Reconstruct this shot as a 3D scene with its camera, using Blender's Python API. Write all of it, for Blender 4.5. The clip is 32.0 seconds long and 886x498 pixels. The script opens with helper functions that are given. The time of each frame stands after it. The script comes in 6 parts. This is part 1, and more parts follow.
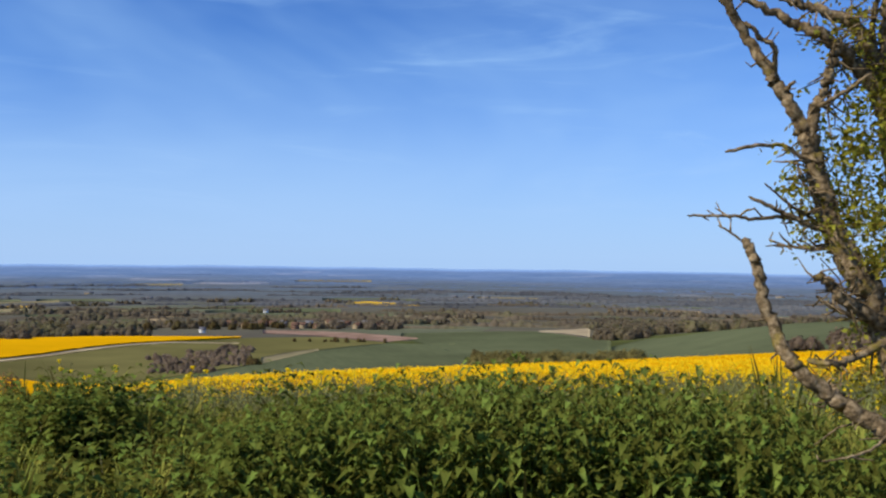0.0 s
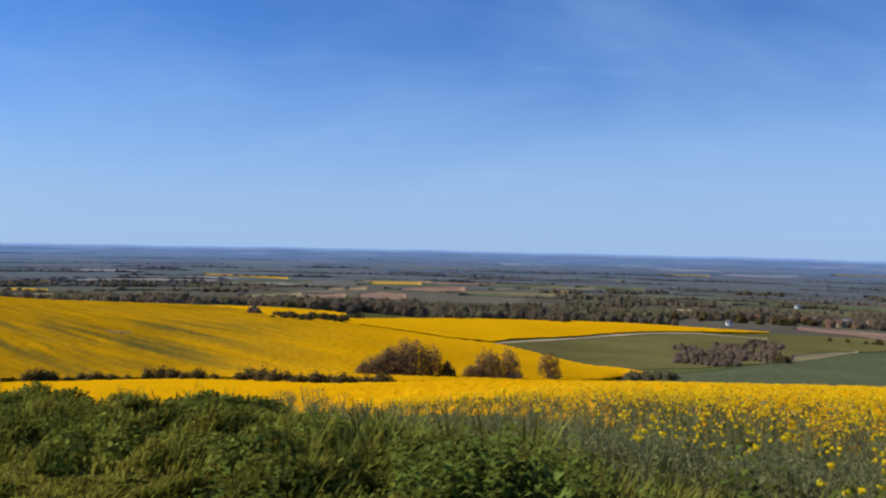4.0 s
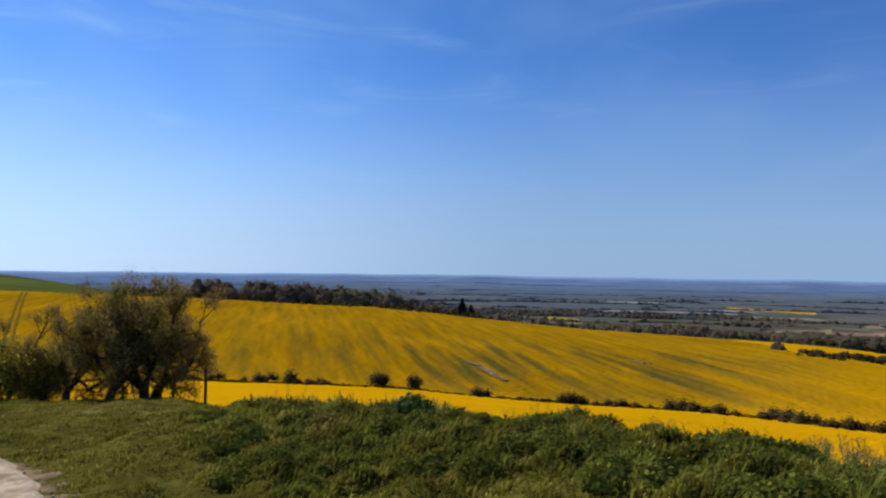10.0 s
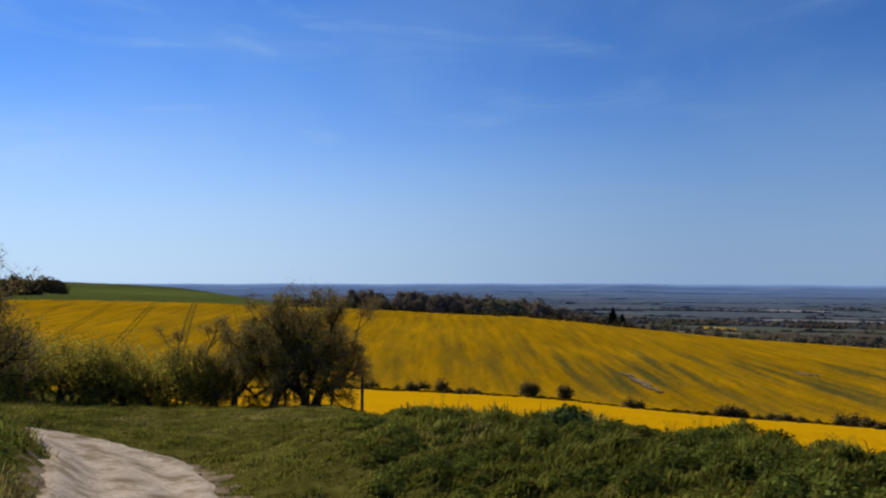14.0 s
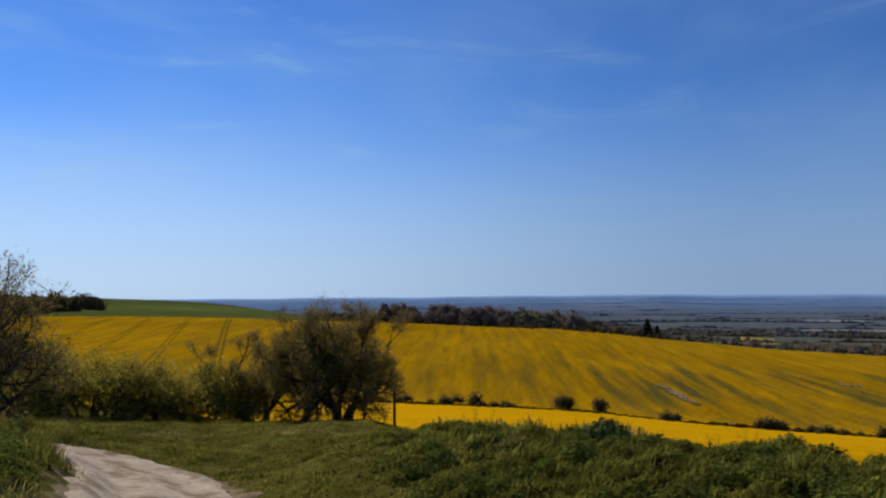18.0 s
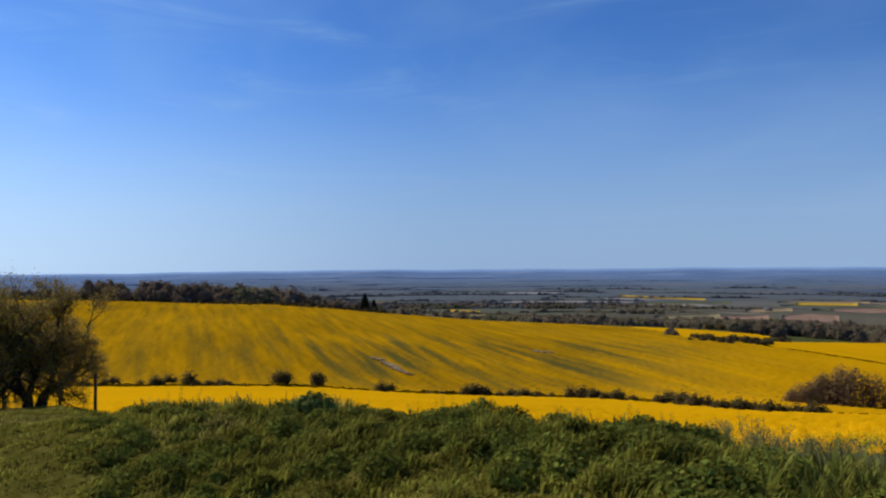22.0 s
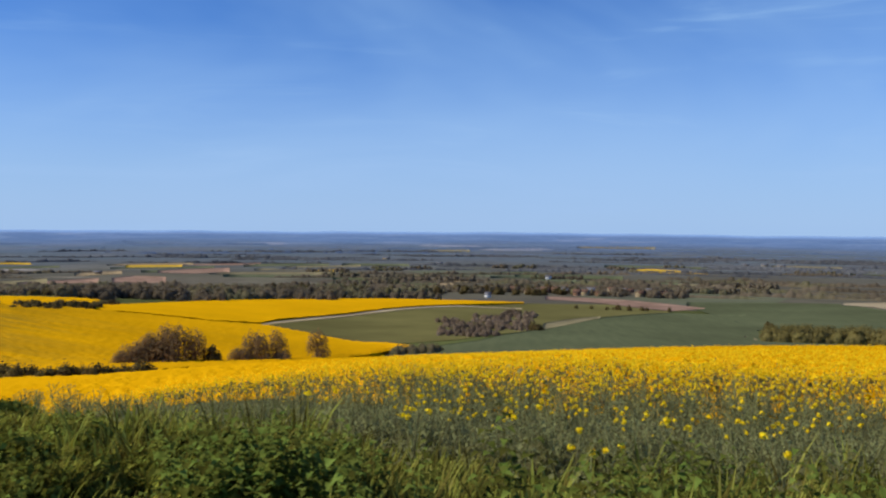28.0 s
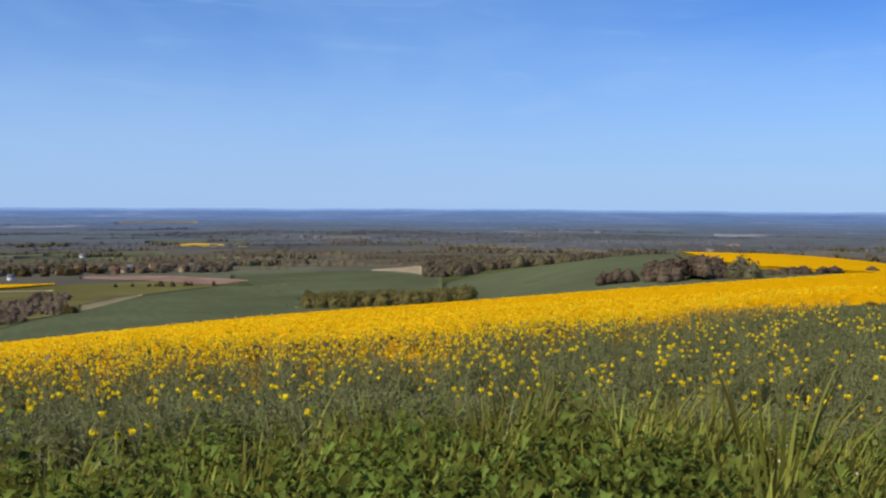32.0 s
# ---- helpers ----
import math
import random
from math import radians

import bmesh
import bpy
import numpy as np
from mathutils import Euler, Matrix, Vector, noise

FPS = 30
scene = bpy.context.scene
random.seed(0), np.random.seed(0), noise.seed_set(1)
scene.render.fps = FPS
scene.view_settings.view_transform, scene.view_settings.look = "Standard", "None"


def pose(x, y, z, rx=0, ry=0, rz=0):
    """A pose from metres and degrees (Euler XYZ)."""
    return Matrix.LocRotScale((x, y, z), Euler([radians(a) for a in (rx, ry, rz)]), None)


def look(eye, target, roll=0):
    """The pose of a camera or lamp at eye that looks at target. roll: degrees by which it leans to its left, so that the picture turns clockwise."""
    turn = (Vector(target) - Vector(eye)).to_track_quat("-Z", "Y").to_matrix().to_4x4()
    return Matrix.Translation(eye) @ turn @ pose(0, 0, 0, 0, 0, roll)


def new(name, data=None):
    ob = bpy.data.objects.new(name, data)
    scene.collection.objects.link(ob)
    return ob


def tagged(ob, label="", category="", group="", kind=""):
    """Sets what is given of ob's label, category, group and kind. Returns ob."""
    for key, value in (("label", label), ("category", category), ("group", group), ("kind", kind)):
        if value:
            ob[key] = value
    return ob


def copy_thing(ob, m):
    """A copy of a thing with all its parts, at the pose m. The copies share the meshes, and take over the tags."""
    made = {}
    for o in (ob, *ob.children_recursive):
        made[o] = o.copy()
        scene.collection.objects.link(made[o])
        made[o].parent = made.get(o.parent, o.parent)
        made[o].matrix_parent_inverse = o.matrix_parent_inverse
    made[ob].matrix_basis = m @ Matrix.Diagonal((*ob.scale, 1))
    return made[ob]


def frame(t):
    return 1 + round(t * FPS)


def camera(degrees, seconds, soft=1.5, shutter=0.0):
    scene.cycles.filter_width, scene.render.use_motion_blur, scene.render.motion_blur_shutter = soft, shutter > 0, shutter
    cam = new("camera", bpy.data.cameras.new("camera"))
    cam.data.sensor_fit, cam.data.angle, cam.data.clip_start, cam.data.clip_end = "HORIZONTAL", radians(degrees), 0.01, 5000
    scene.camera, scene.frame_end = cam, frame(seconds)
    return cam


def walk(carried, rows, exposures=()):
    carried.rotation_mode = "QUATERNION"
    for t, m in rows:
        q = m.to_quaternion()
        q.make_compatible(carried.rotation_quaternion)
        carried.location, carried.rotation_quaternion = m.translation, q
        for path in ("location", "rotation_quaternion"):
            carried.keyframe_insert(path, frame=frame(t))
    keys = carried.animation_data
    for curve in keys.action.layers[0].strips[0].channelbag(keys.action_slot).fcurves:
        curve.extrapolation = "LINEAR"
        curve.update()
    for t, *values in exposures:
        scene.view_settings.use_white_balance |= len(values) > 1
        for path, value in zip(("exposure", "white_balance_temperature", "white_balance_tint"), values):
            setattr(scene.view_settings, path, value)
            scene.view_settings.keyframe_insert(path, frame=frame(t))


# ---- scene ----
cam = camera(54.13, 32.0, soft=2.3)
# seconds, place, then bearing, tilt and lean in degrees
WAY = (
    (0, -0.892, -1.583, 1.446, -33.68, 0.43, 0.81), (0.5, -0.666, -1.315, 1.430, -28.25, -0.65, 1.42), (1, -0.490, -1.038, 1.419, -24.51, -2.32, 1.65),
    (1.5, -0.317, -0.810, 1.469, -20.46, -2.26, 1.94), (2, -0.218, -0.544, 1.488, -16.68, -1.43, 1.72), (2.5, -0.104, -0.298, 1.523, -12.01, -0.75, 1.51),
    (3, -0.037, -0.095, 1.540, -7.44, -0.38, 1.64), (3.5, -0.010, -0.016, 1.562, -3.60, -0.51, 1.42), (4, 0.000, 0.000, 1.600, 0.13, -0.76, 1.21),
    (4.5, -0.003, 0.075, 1.580, 3.93, -0.76, 0.95), (6.5, -0.050, 0.029, 1.586, 16.15, -0.27, 0.74), (7, -0.054, -0.032, 1.605, 18.91, -0.08, 0.81),
    (7.5, -0.072, -0.033, 1.607, 21.71, 0.11, 0.83), (8, -0.081, -0.038, 1.602, 24.46, 0.30, 0.78), (8.5, -0.090, -0.032, 1.602, 27.05, 0.45, 0.79),
    (9, -0.098, -0.041, 1.604, 29.40, 0.60, 0.76), (9.5, -0.103, -0.060, 1.605, 31.51, 0.74, 0.69), (10, -0.040, -0.151, 1.636, 33.50, 0.86, 0.73),
    (10.5, -0.008, -0.209, 1.653, 35.30, 0.94, 0.73), (11, -0.028, -0.212, 1.650, 36.85, 1.01, 0.66), (11.5, -0.022, -0.235, 1.643, 38.22, 1.08, 0.56),
    (12, -0.028, -0.236, 1.649, 39.48, 1.09, 0.49), (12.5, -0.040, -0.239, 1.650, 40.61, 1.17, 0.35), (13, -0.065, -0.212, 1.644, 41.61, 1.27, 0.20),
    (13.5, -0.085, -0.192, 1.641, 42.51, 1.34, 0.17), (14, -0.118, -0.167, 1.636, 43.25, 1.43, 0.04), (14.5, -0.154, -0.147, 1.632, 43.87, 1.52, 0.02),
    (16.5, -0.282, 0.010, 1.613, 45.41, 2.05, -0.39), (17, -0.317, 0.059, 1.601, 45.61, 2.19, -0.46), (17.5, -0.327, 0.079, 1.597, 45.63, 2.28, -0.53),
    (18, -0.320, 0.076, 1.601, 45.36, 2.30, -0.55), (18.5, -0.325, 0.089, 1.598, 44.80, 2.33, -0.68), (19, -0.315, 0.072, 1.612, 43.56, 2.15, -0.76),
    (19.5, -0.285, 0.060, 1.612, 41.81, 1.91, -0.79), (20, -0.255, 0.059, 1.613, 39.44, 1.61, -0.81), (20.5, -0.218, 0.051, 1.614, 36.50, 1.32, -0.84),
    (21, -0.194, 0.074, 1.607, 33.32, 1.05, -0.72), (21.5, -0.205, 0.108, 1.596, 30.13, 0.77, -0.64), (22, -0.200, 0.147, 1.599, 27.01, 0.50, -0.50),
    (22.5, -0.186, 0.178, 1.588, 23.89, 0.28, -0.36), (23, -0.166, 0.180, 1.591, 20.75, 0.07, -0.21), (23.5, -0.163, 0.216, 1.589, 17.59, -0.10, -0.04),
    (24, -0.152, 0.234, 1.584, 14.48, -0.25, 0.19), (24.5, -0.140, 0.198, 1.592, 11.12, -0.50, 0.43), (25, -0.119, 0.174, 1.601, 7.38, -0.79, 0.51),
    (25.5, -0.098, 0.019, 1.641, 3.48, -1.05, 0.42), (27.5, -0.029, 0.007, 1.634, -11.66, -1.79, 0.45), (28, -0.001, 0.006, 1.637, -15.24, -1.97, 0.46),
    (28.5, 0.025, 0.013, 1.640, -18.88, -2.20, 0.50), (29, 0.041, 0.079, 1.610, -22.53, -2.39, 0.39), (29.5, 0.061, 0.072, 1.608, -26.15, -2.56, 0.32),
    (30, 0.028, 0.022, 1.624, -29.73, -2.71, 0.37), (30.5, 0.033, -0.004, 1.630, -33.43, -2.89, 0.38), (31, 0.043, -0.025, 1.633, -37.43, -3.09, 0.34),
    (31.5, 0.052, -0.039, 1.636, -41.15, -3.30, 0.34), (32, 0.064, -0.064, 1.637, -44.80, -3.50, 0.33))
walk(cam, [(t, pose(x, y, z, 90 + tilt, 0, turn) @ pose(0, 0, 0, 0, 0, lean)) for t, x, y, z, turn, tilt, lean in WAY],
     exposures=((0, .12), (1, 0), (2, 0), (3, -.06), (4, -.09), (7, -.14), (9, -.26), (13, -.53), (18, -.66), (21, -.48), (24, -.22), (28, -.05), (32, -.02)))

# ---------------------------------------------------------------- sky and sun
SUN_BEARING, SUN_HEIGHT = 84.0, 40.0
world = bpy.data.worlds.new("spring_sky")
scene.world = world
world.use_nodes = True
wn, wl = world.node_tree.nodes, world.node_tree.links
sky = wn.new("ShaderNodeTexSky")
sky.sky_type, sky.sun_disc = "NISHITA", False
sky.sun_elevation, sky.sun_rotation = radians(SUN_HEIGHT), radians(-SUN_BEARING)
sky.altitude, sky.air_density, sky.dust_density, sky.ozone_density = 300, 1.0, 0.02, 3.0
wtc = wn.new("ShaderNodeTexCoord")


def cirrus(stretch, turn, size, detail, twist, low, high, most):
    """A veil of thin high cloud: how much of it stands in each part of the sky."""
    mp = wn.new("ShaderNodeMapping")
    mp.inputs["Scale"].default_value, mp.inputs["Rotation"].default_value = stretch, turn
    nz = wn.new("ShaderNodeTexNoise")
    nz.inputs["Scale"].default_value, nz.inputs["Detail"].default_value = size, detail
    nz.inputs["Roughness"].default_value, nz.inputs["Distortion"].default_value = 0.55, twist
    mr = wn.new("ShaderNodeMapRange")
    mr.interpolation_type = "SMOOTHSTEP"
    mr.inputs["From Min"].default_value, mr.inputs["From Max"].default_value, mr.inputs["To Max"].default_value = low, high, most
    wl.new(wtc.outputs["Generated"], mp.inputs["Vector"])
    wl.new(mp.outputs["Vector"], nz.inputs["Vector"])
    wl.new(nz.outputs["Fac"], mr.inputs["Value"])
    return mr.outputs["Result"]


veil = cirrus((1.1, 1.0, 3.2), (0.25, 0.10, 0.5), 1.5, 4, 0.5, .40, .78, .36)
wisps = cirrus((0.9, 2.2, 9.0), (0.30, 0.16, 0.9), 2.4, 9, 1.1, .52, .80, .30)
clouds = wn.new("ShaderNodeMath")
clouds.operation = "ADD"
wl.new(veil, clouds.inputs[0])
wl.new(wisps, clouds.inputs[1])
wmix = wn.new("ShaderNodeMix")
wmix.data_type = "RGBA"
wmix.inputs["B"].default_value = (9.5, 8.6, 7.4, 1)                  # thin high cloud in sunlight
wl.new(clouds.outputs["Value"], wmix.inputs["Factor"])
wl.new(sky.outputs["Color"], wmix.inputs["A"])
wbg = wn["Background"]
tint = wn.new("ShaderNodeMix")
tint.data_type, tint.blend_type = "RGBA", "MULTIPLY"
tint.inputs["Factor"].default_value = 1.0
tint.inputs["B"].default_value = (.47, .85, 1.50, 1)                  # the deep blue of clear spring air
wl.new(wmix.outputs["Result"], tint.inputs["A"])
wsep = wn.new("ShaderNodeSeparateXYZ")
wl.new(wtc.outputs["Generated"], wsep.inputs["Vector"])
wlow = wn.new("ShaderNodeMapRange")
wlow.interpolation_type = "SMOOTHSTEP"
wlow.inputs["From Min"].default_value, wlow.inputs["From Max"].default_value = -.02, .24
wlow.inputs["To Min"].default_value, wlow.inputs["To Max"].default_value = .84, 0.0
wl.new(wsep.outputs["Z"], wlow.inputs["Value"])
whaze = wn.new("ShaderNodeMix")
whaze.data_type = "RGBA"
wsun = wn.new("ShaderNodeVectorMath")                                 # the air is paler and brighter towards the sun
wsun.operation = "DOT_PRODUCT"
wsun.inputs[1].default_value = (-math.sin(radians(SUN_BEARING)), math.cos(radians(SUN_BEARING)), 0.0)
wl.new(wtc.outputs["Generated"], wsun.inputs[0])
wside = wn.new("ShaderNodeMapRange")
wside.interpolation_type = "SMOOTHSTEP"
wside.inputs["From Min"].default_value, wside.inputs["From Max"].default_value = .50, 1.10
wl.new(wsun.outputs["Value"], wside.inputs["Value"])
wpale = wn.new("ShaderNodeMix")
wpale.data_type = "RGBA"
wpale.inputs["A"].default_value, wpale.inputs["B"].default_value = (4.5, 6.6, 10.4, 1), (7.6, 9.8, 12.9, 1)
wl.new(wside.outputs["Result"], wpale.inputs["Factor"])
wl.new(wpale.outputs["Result"], whaze.inputs["B"])
wl.new(wlow.outputs["Result"], whaze.inputs["Factor"])
wl.new(tint.outputs["Result"], whaze.inputs["A"])
wgain = wn.new("ShaderNodeMapRange")
wgain.inputs["To Min"].default_value, wgain.inputs["To Max"].default_value = 0.085, 0.117
wl.new(wside.outputs["Result"], wgain.inputs["Value"])
wl.new(wgain.outputs["Result"], wbg.inputs["Strength"])
wl.new(whaze.outputs["Result"], wbg.inputs["Color"])
sun = new("sun", bpy.data.lights.new("sun", "SUN"))
sun.data.energy, sun.data.angle, sun.data.color = 4.6, radians(0.53), (1.0, 0.91, 0.76)
sun.matrix_world = look((-math.sin(radians(SUN_BEARING)) * 50, math.cos(radians(SUN_BEARING)) * 50, 50 * math.tan(radians(SUN_HEIGHT))), (0, 0, 0))

# ---------------------------------------------------------------- the lie of the land
# The brow of a chalk down: bearings in degrees (0 straight out, left positive), then metres out and metres down.
BROW_RIGHT = {
    -180: (8, 0.1, 12, 0.2, 25, 0.3, 60, 0.4),
    -100: (8, -0.4, 12, -0.6, 25, -1.4, 60, -3.2),
    -70: (3.5, 0.1, 5.2, -0.15, 8, -0.75, 12, -1.15, 25, -2.0, 60, -4.0),
    -60: (3.5, 0.11, 5.1, -0.15, 8, -0.8, 12, -1.3, 25, -2.45, 60, -5.1),
    -45: (3.5, 0.12, 5, -0.15, 8, -0.88, 12, -1.45, 25, -2.8, 60, -6.6),
    -20: (3.5, 0.1, 5, -0.15, 8, -0.9, 12, -1.5, 25, -3.2, 60, -8.4)}
BROW_FRONT = {
    0: (3.5, 0.12, 5.6, 0.2, 8, -0.72, 12, -1.6, 25, -3.75, 60, -9.25),
    14: (4, 0.12, 6.5, 0.16, 8, 0.02, 9.6, -0.28, 11, -0.72, 14, -1.95, 22, -3.9, 60, -9.8),
    25: (4, 0.0, 8, -0.2, 11.5, -0.50, 14, -1.45, 22, -3.6, 60, -9.6),
    37: (8, -0.45, 13, -0.52, 16, -1.3, 23, -3.5, 60, -8.95),
    44: (8, -0.55, 13.5, -0.62, 17, -1.3, 28, -4.3, 60, -8.8)}
BROW_LEFT = {
    50: (8, -0.6, 12, -0.72, 14.5, -0.84, 17, -1.35, 29.5, -2.8, 38, -5.2, 60, -8.6),
    60: (8, -0.75, 12, -1.15, 31, -2.95, 40, -5, 60, -7.5),
    66: (8, -0.72, 12, -0.95, 16, -1.2, 21, -1.9, 30, -2.6, 60, -6.4),
    72: (8, -0.3, 11, -0.18, 13.5, -0.35, 15.5, -0.9, 21, -1.7, 30, -2.4, 60, -5.3),
    75: (8, -0.3, 12, -0.15, 15, -0.35, 17, -0.7, 21, -1.7, 30, -2.4, 60, -5.0),
    100: (8, -0.2, 12, -0.3, 25, -0.8, 60, -2.0),
    180: (8, 0.1, 12, 0.2, 25, 0.3, 60, 0.4)}
BROW = {**BROW_RIGHT, **BROW_FRONT, **BROW_LEFT}
SLOPES_RIGHT = {
    -180: (120, 0, 250, -1, 450, -6, 700, -20, 1000, -50),
    -100: (120, -7, 250, -17, 450, -26, 700, -40, 1000, -66),
    -75: (120, -8.0, 250, -20, 420, -29.5, 650, -47, 1000, -74),
    -70: (120, -8.5, 250, -20.2, 425, -25.7, 650, -46, 1000, -74),
    -66: (120, -9.8, 250, -21.5, 430, -24.2, 650, -47, 1000, -75),
    -61: (120, -11.2, 250, -23, 450, -25.5, 700, -50, 1000, -76),
    -58: (120, -12.0, 250, -24.5, 420, -26.2, 470, -27.4, 700, -50, 1000, -76),
    -55: (120, -13.0, 250, -26.5, 420, -29.8, 500, -32, 700, -52, 1000, -76),
    -51: (120, -15.5, 250, -30, 420, -38.5, 560, -42, 750, -58, 1000, -77),
    -47.5: (120, -16.5, 250, -34, 420, -46.5, 620, -54.5, 750, -62, 1000, -77),
    -45: (120, -17, 250, -35, 420, -50, 750, -63, 1000, -77),
    -33: (120, -18.5, 250, -38, 420, -52, 750, -71, 1000, -79)}
SLOPES_FRONT = {
    -20: (120, -19, 250, -38, 450, -52.5, 900, -75.5, 1000, -79),
    -10: (120, -20, 300, -45, 550, -52.5, 900, -77, 1000, -80),
    0: (120, -19.5, 220, -33.5, 350, -39, 500, -44.5, 900, -77),
    12: (120, -19, 200, -30, 380, -32.5, 480, -36, 900, -77),
    25: (120, -18.5, 200, -30.3, 300, -29.5, 450, -30.6, 900, -72),
    37: (120, -17, 200, -26.6, 450, -21.5, 600, -29, 900, -70)}
SLOPES = {**SLOPES_RIGHT, **SLOPES_FRONT}
UPLAND = {
    50: (120, -16, 200, -25.5, 430, -16.8, 600, -24, 900, -60),
    57: (120, -15, 200, -25.2, 450, -16, 700, -16.5, 1100, -28),
    60: (120, -14.5, 200, -25, 450, -15.8, 700, -12.2, 850, -17, 1100, -16.8),
    63: (120, -13.5, 200, -24, 450, -15.2, 700, -11, 850, -15, 1100, -11.8),
    66: (120, -13, 200, -23.5, 450, -14.8, 700, -9.5, 850, -13, 1100, -9.4),
    71: (120, -12.5, 200, -22.5, 450, -14.2, 700, -8, 850, -10, 1100, -3.8),
    75: (120, -12, 200, -22, 450, -14, 700, -7, 850, -8, 1100, -2), 100: (120, -4, 200, -8, 450, -8, 700, -5, 1000, -20),
    180: (120, 0, 250, -1, 450, -6, 700, -20, 1000, -50)}
PLAIN = (1500, -88, 2000, -92, 3000, -91, 4000, -82, 4930, -72)      # the low country, the same all round


def relief():
    """Heights on a grid of bearing and the logarithm of distance, smoothed a little."""
    rr = np.exp(np.linspace(math.log(2.0), math.log(4930.0), 260))
    def profile(table, far):
        keys = sorted(table)
        rows = []
        for k in keys:
            v = (0, 0) + BROW[k] if table is BROW else table[k]
            rows.append((v[::2], v[1::2]))
        return keys, rows
    az = np.arange(-180, 181, 1.0)
    kb, rb = profile(BROW, False)
    far = {**SLOPES, **UPLAND}
    kf, rf = profile(far, True)
    near = np.array([np.interp(rr, r, z) for r, z in rb])
    near = np.array([np.interp(az, kb, near[:, j]) for j in range(len(rr))]).T
    edge = np.array([np.interp(az, kb, [z[-1] for r, z in rb])])[0]
    farz = []
    for r, z in rf:
        farz.append(np.interp(rr, r + PLAIN[::2], z + PLAIN[1::2]))
    farz = np.array(farz)
    farz = np.array([np.interp(az, kf, farz[:, j]) for j in range(len(rr))]).T
    f120 = farz[:, np.searchsorted(rr, 120)]
    t = np.clip((rr - 60) / 60, 0, 1)[None]
    z = np.where(rr[None] <= 60, near, np.where(rr[None] < 120, edge[:, None] * (1 - t) + f120[:, None] * t, farz))
    for _ in range(3):                                               # soften the kinks
        z = (np.roll(z[:-1], 1, 0) + 2 * z[:-1] + np.roll(z[:-1], -1, 0)) / 4
        z = np.vstack([z, z[:1]])
    for _ in range(10):
        z[:, 1:-1] = (z[:, :-2] + 2 * z[:, 1:-1] + z[:, 2:]) / 4
    # the soil lies a crop's height below the flowers
    z = z + np.interp(az, (-16, -9, 80, 100), (0, 1, 1, 0))[:, None] * np.interp(rr, (70, 110, 470, 560), (0, -1.0, -1.1, 0))[None]
    z = z + np.clip((rr - 3200) / 1500, 0, 1)[None] * (1.6 * np.sin(az * .23) + 1.3 * np.sin(az * .61 + 1) + 1.2 * np.sin(az * 1.3))[:, None]
    for a, w, h in ((31.5, 2.2, 17), (11.5, 1.6, 9), (38, 5, 7), (-50, 6, 6)):           # low hills at the edge of sight
        z = z + h * np.exp(-((az - a) / w) ** 2)[:, None] * np.exp(-((rr - 3900) / 420) ** 2)[None]
    return rr, z


def spot(az, r):
    """Plan place at a bearing and a distance."""
    return -math.sin(radians(az)) * r, math.cos(radians(az)) * r


# the chalk track: bearing, metres out, width
TRACK = tuple((*spot(a, r), w) for a, r, w in ((170, 45, 2.3), (165, 16, 2.2), (150, 6.6, 2.2), (110, 3.9, 2.2), (58, 4.9, 1.8), (64.1, 8.1, 1.7), (63.9, 10.35, 1.8), (64.1, 12.1, 1.95), (65.2, 13.45, 2.1), (67.6, 14.6, 1.7), (70.6, 16.1, 1.3), (76, 17.4, 1.2)))


def in_track(x, y):
    d = np.full(np.shape(x), 99.0)
    for (x0, y0, w0), (x1, y1, w1) in zip(TRACK[:-1], TRACK[1:]):
        t = np.clip(((x - x0) * (x1 - x0) + (y - y0) * (y1 - y0)) / ((x1 - x0) ** 2 + (y1 - y0) ** 2), 0, 1)
        d = np.minimum(d, np.hypot(x - x0 - t * (x1 - x0), y - y0 - t * (y1 - y0)) - (w0 + t * (w1 - w0)) / 2)
    return d


RINGS, RELIEF = relief()
LOGR = np.log(RINGS)


def ground_z(x, y):
    """Height of the ground at x, y (arrays)."""
    x, y = np.asarray(x, float), np.asarray(y, float)
    r = np.maximum(np.hypot(x, y), 0.5)
    a = np.degrees(np.arctan2(-x, y)) + 180.0
    i = np.clip(a.astype(int), 0, 359)
    fa = a - i
    u = np.clip((np.log(r) - LOGR[0]) / (LOGR[1] - LOGR[0]), 0, len(RINGS) - 1.001)
    j = u.astype(int)
    fr = u - j
    z = (RELIEF[i, j] * (1 - fa) + RELIEF[i + 1, j] * fa) * (1 - fr) + (RELIEF[i, j + 1] * (1 - fa) + RELIEF[i + 1, j + 1] * fa) * fr
    lumps = .035 * np.sin(x * 2.3 + 1.3 * np.sin(y * .9)) * np.sin(y * 2.0 + 1.1 * np.sin(x * 1.1)) + .05 * np.sin(x * .83 + 2) * np.sin(y * .71 + x * .3)
    z = z + lumps * np.interp(r, (2, 4, 25, 40), (0, 1, 1, 0)) * np.clip(in_track(x, y) / .8, 0, 1)
    tussock = np.clip(np.sin(x * 5.3 + 1.7 * np.sin(y * 2.1)) * np.sin(y * 4.7 + 1.3 * np.sin(x * 1.9)) + .15, 0, 1)
    z = z + .14 * tussock * np.interp(a - 180, (-8, 4, 46, 66), (0, 1, 1, .25)) * np.interp(r, (3.5, 5, 16, 24), (0, 1, 1, 0)) * np.clip(in_track(x, y) / .8, 0, 1)
    return z * np.clip(r / 2.0, 0, 1)

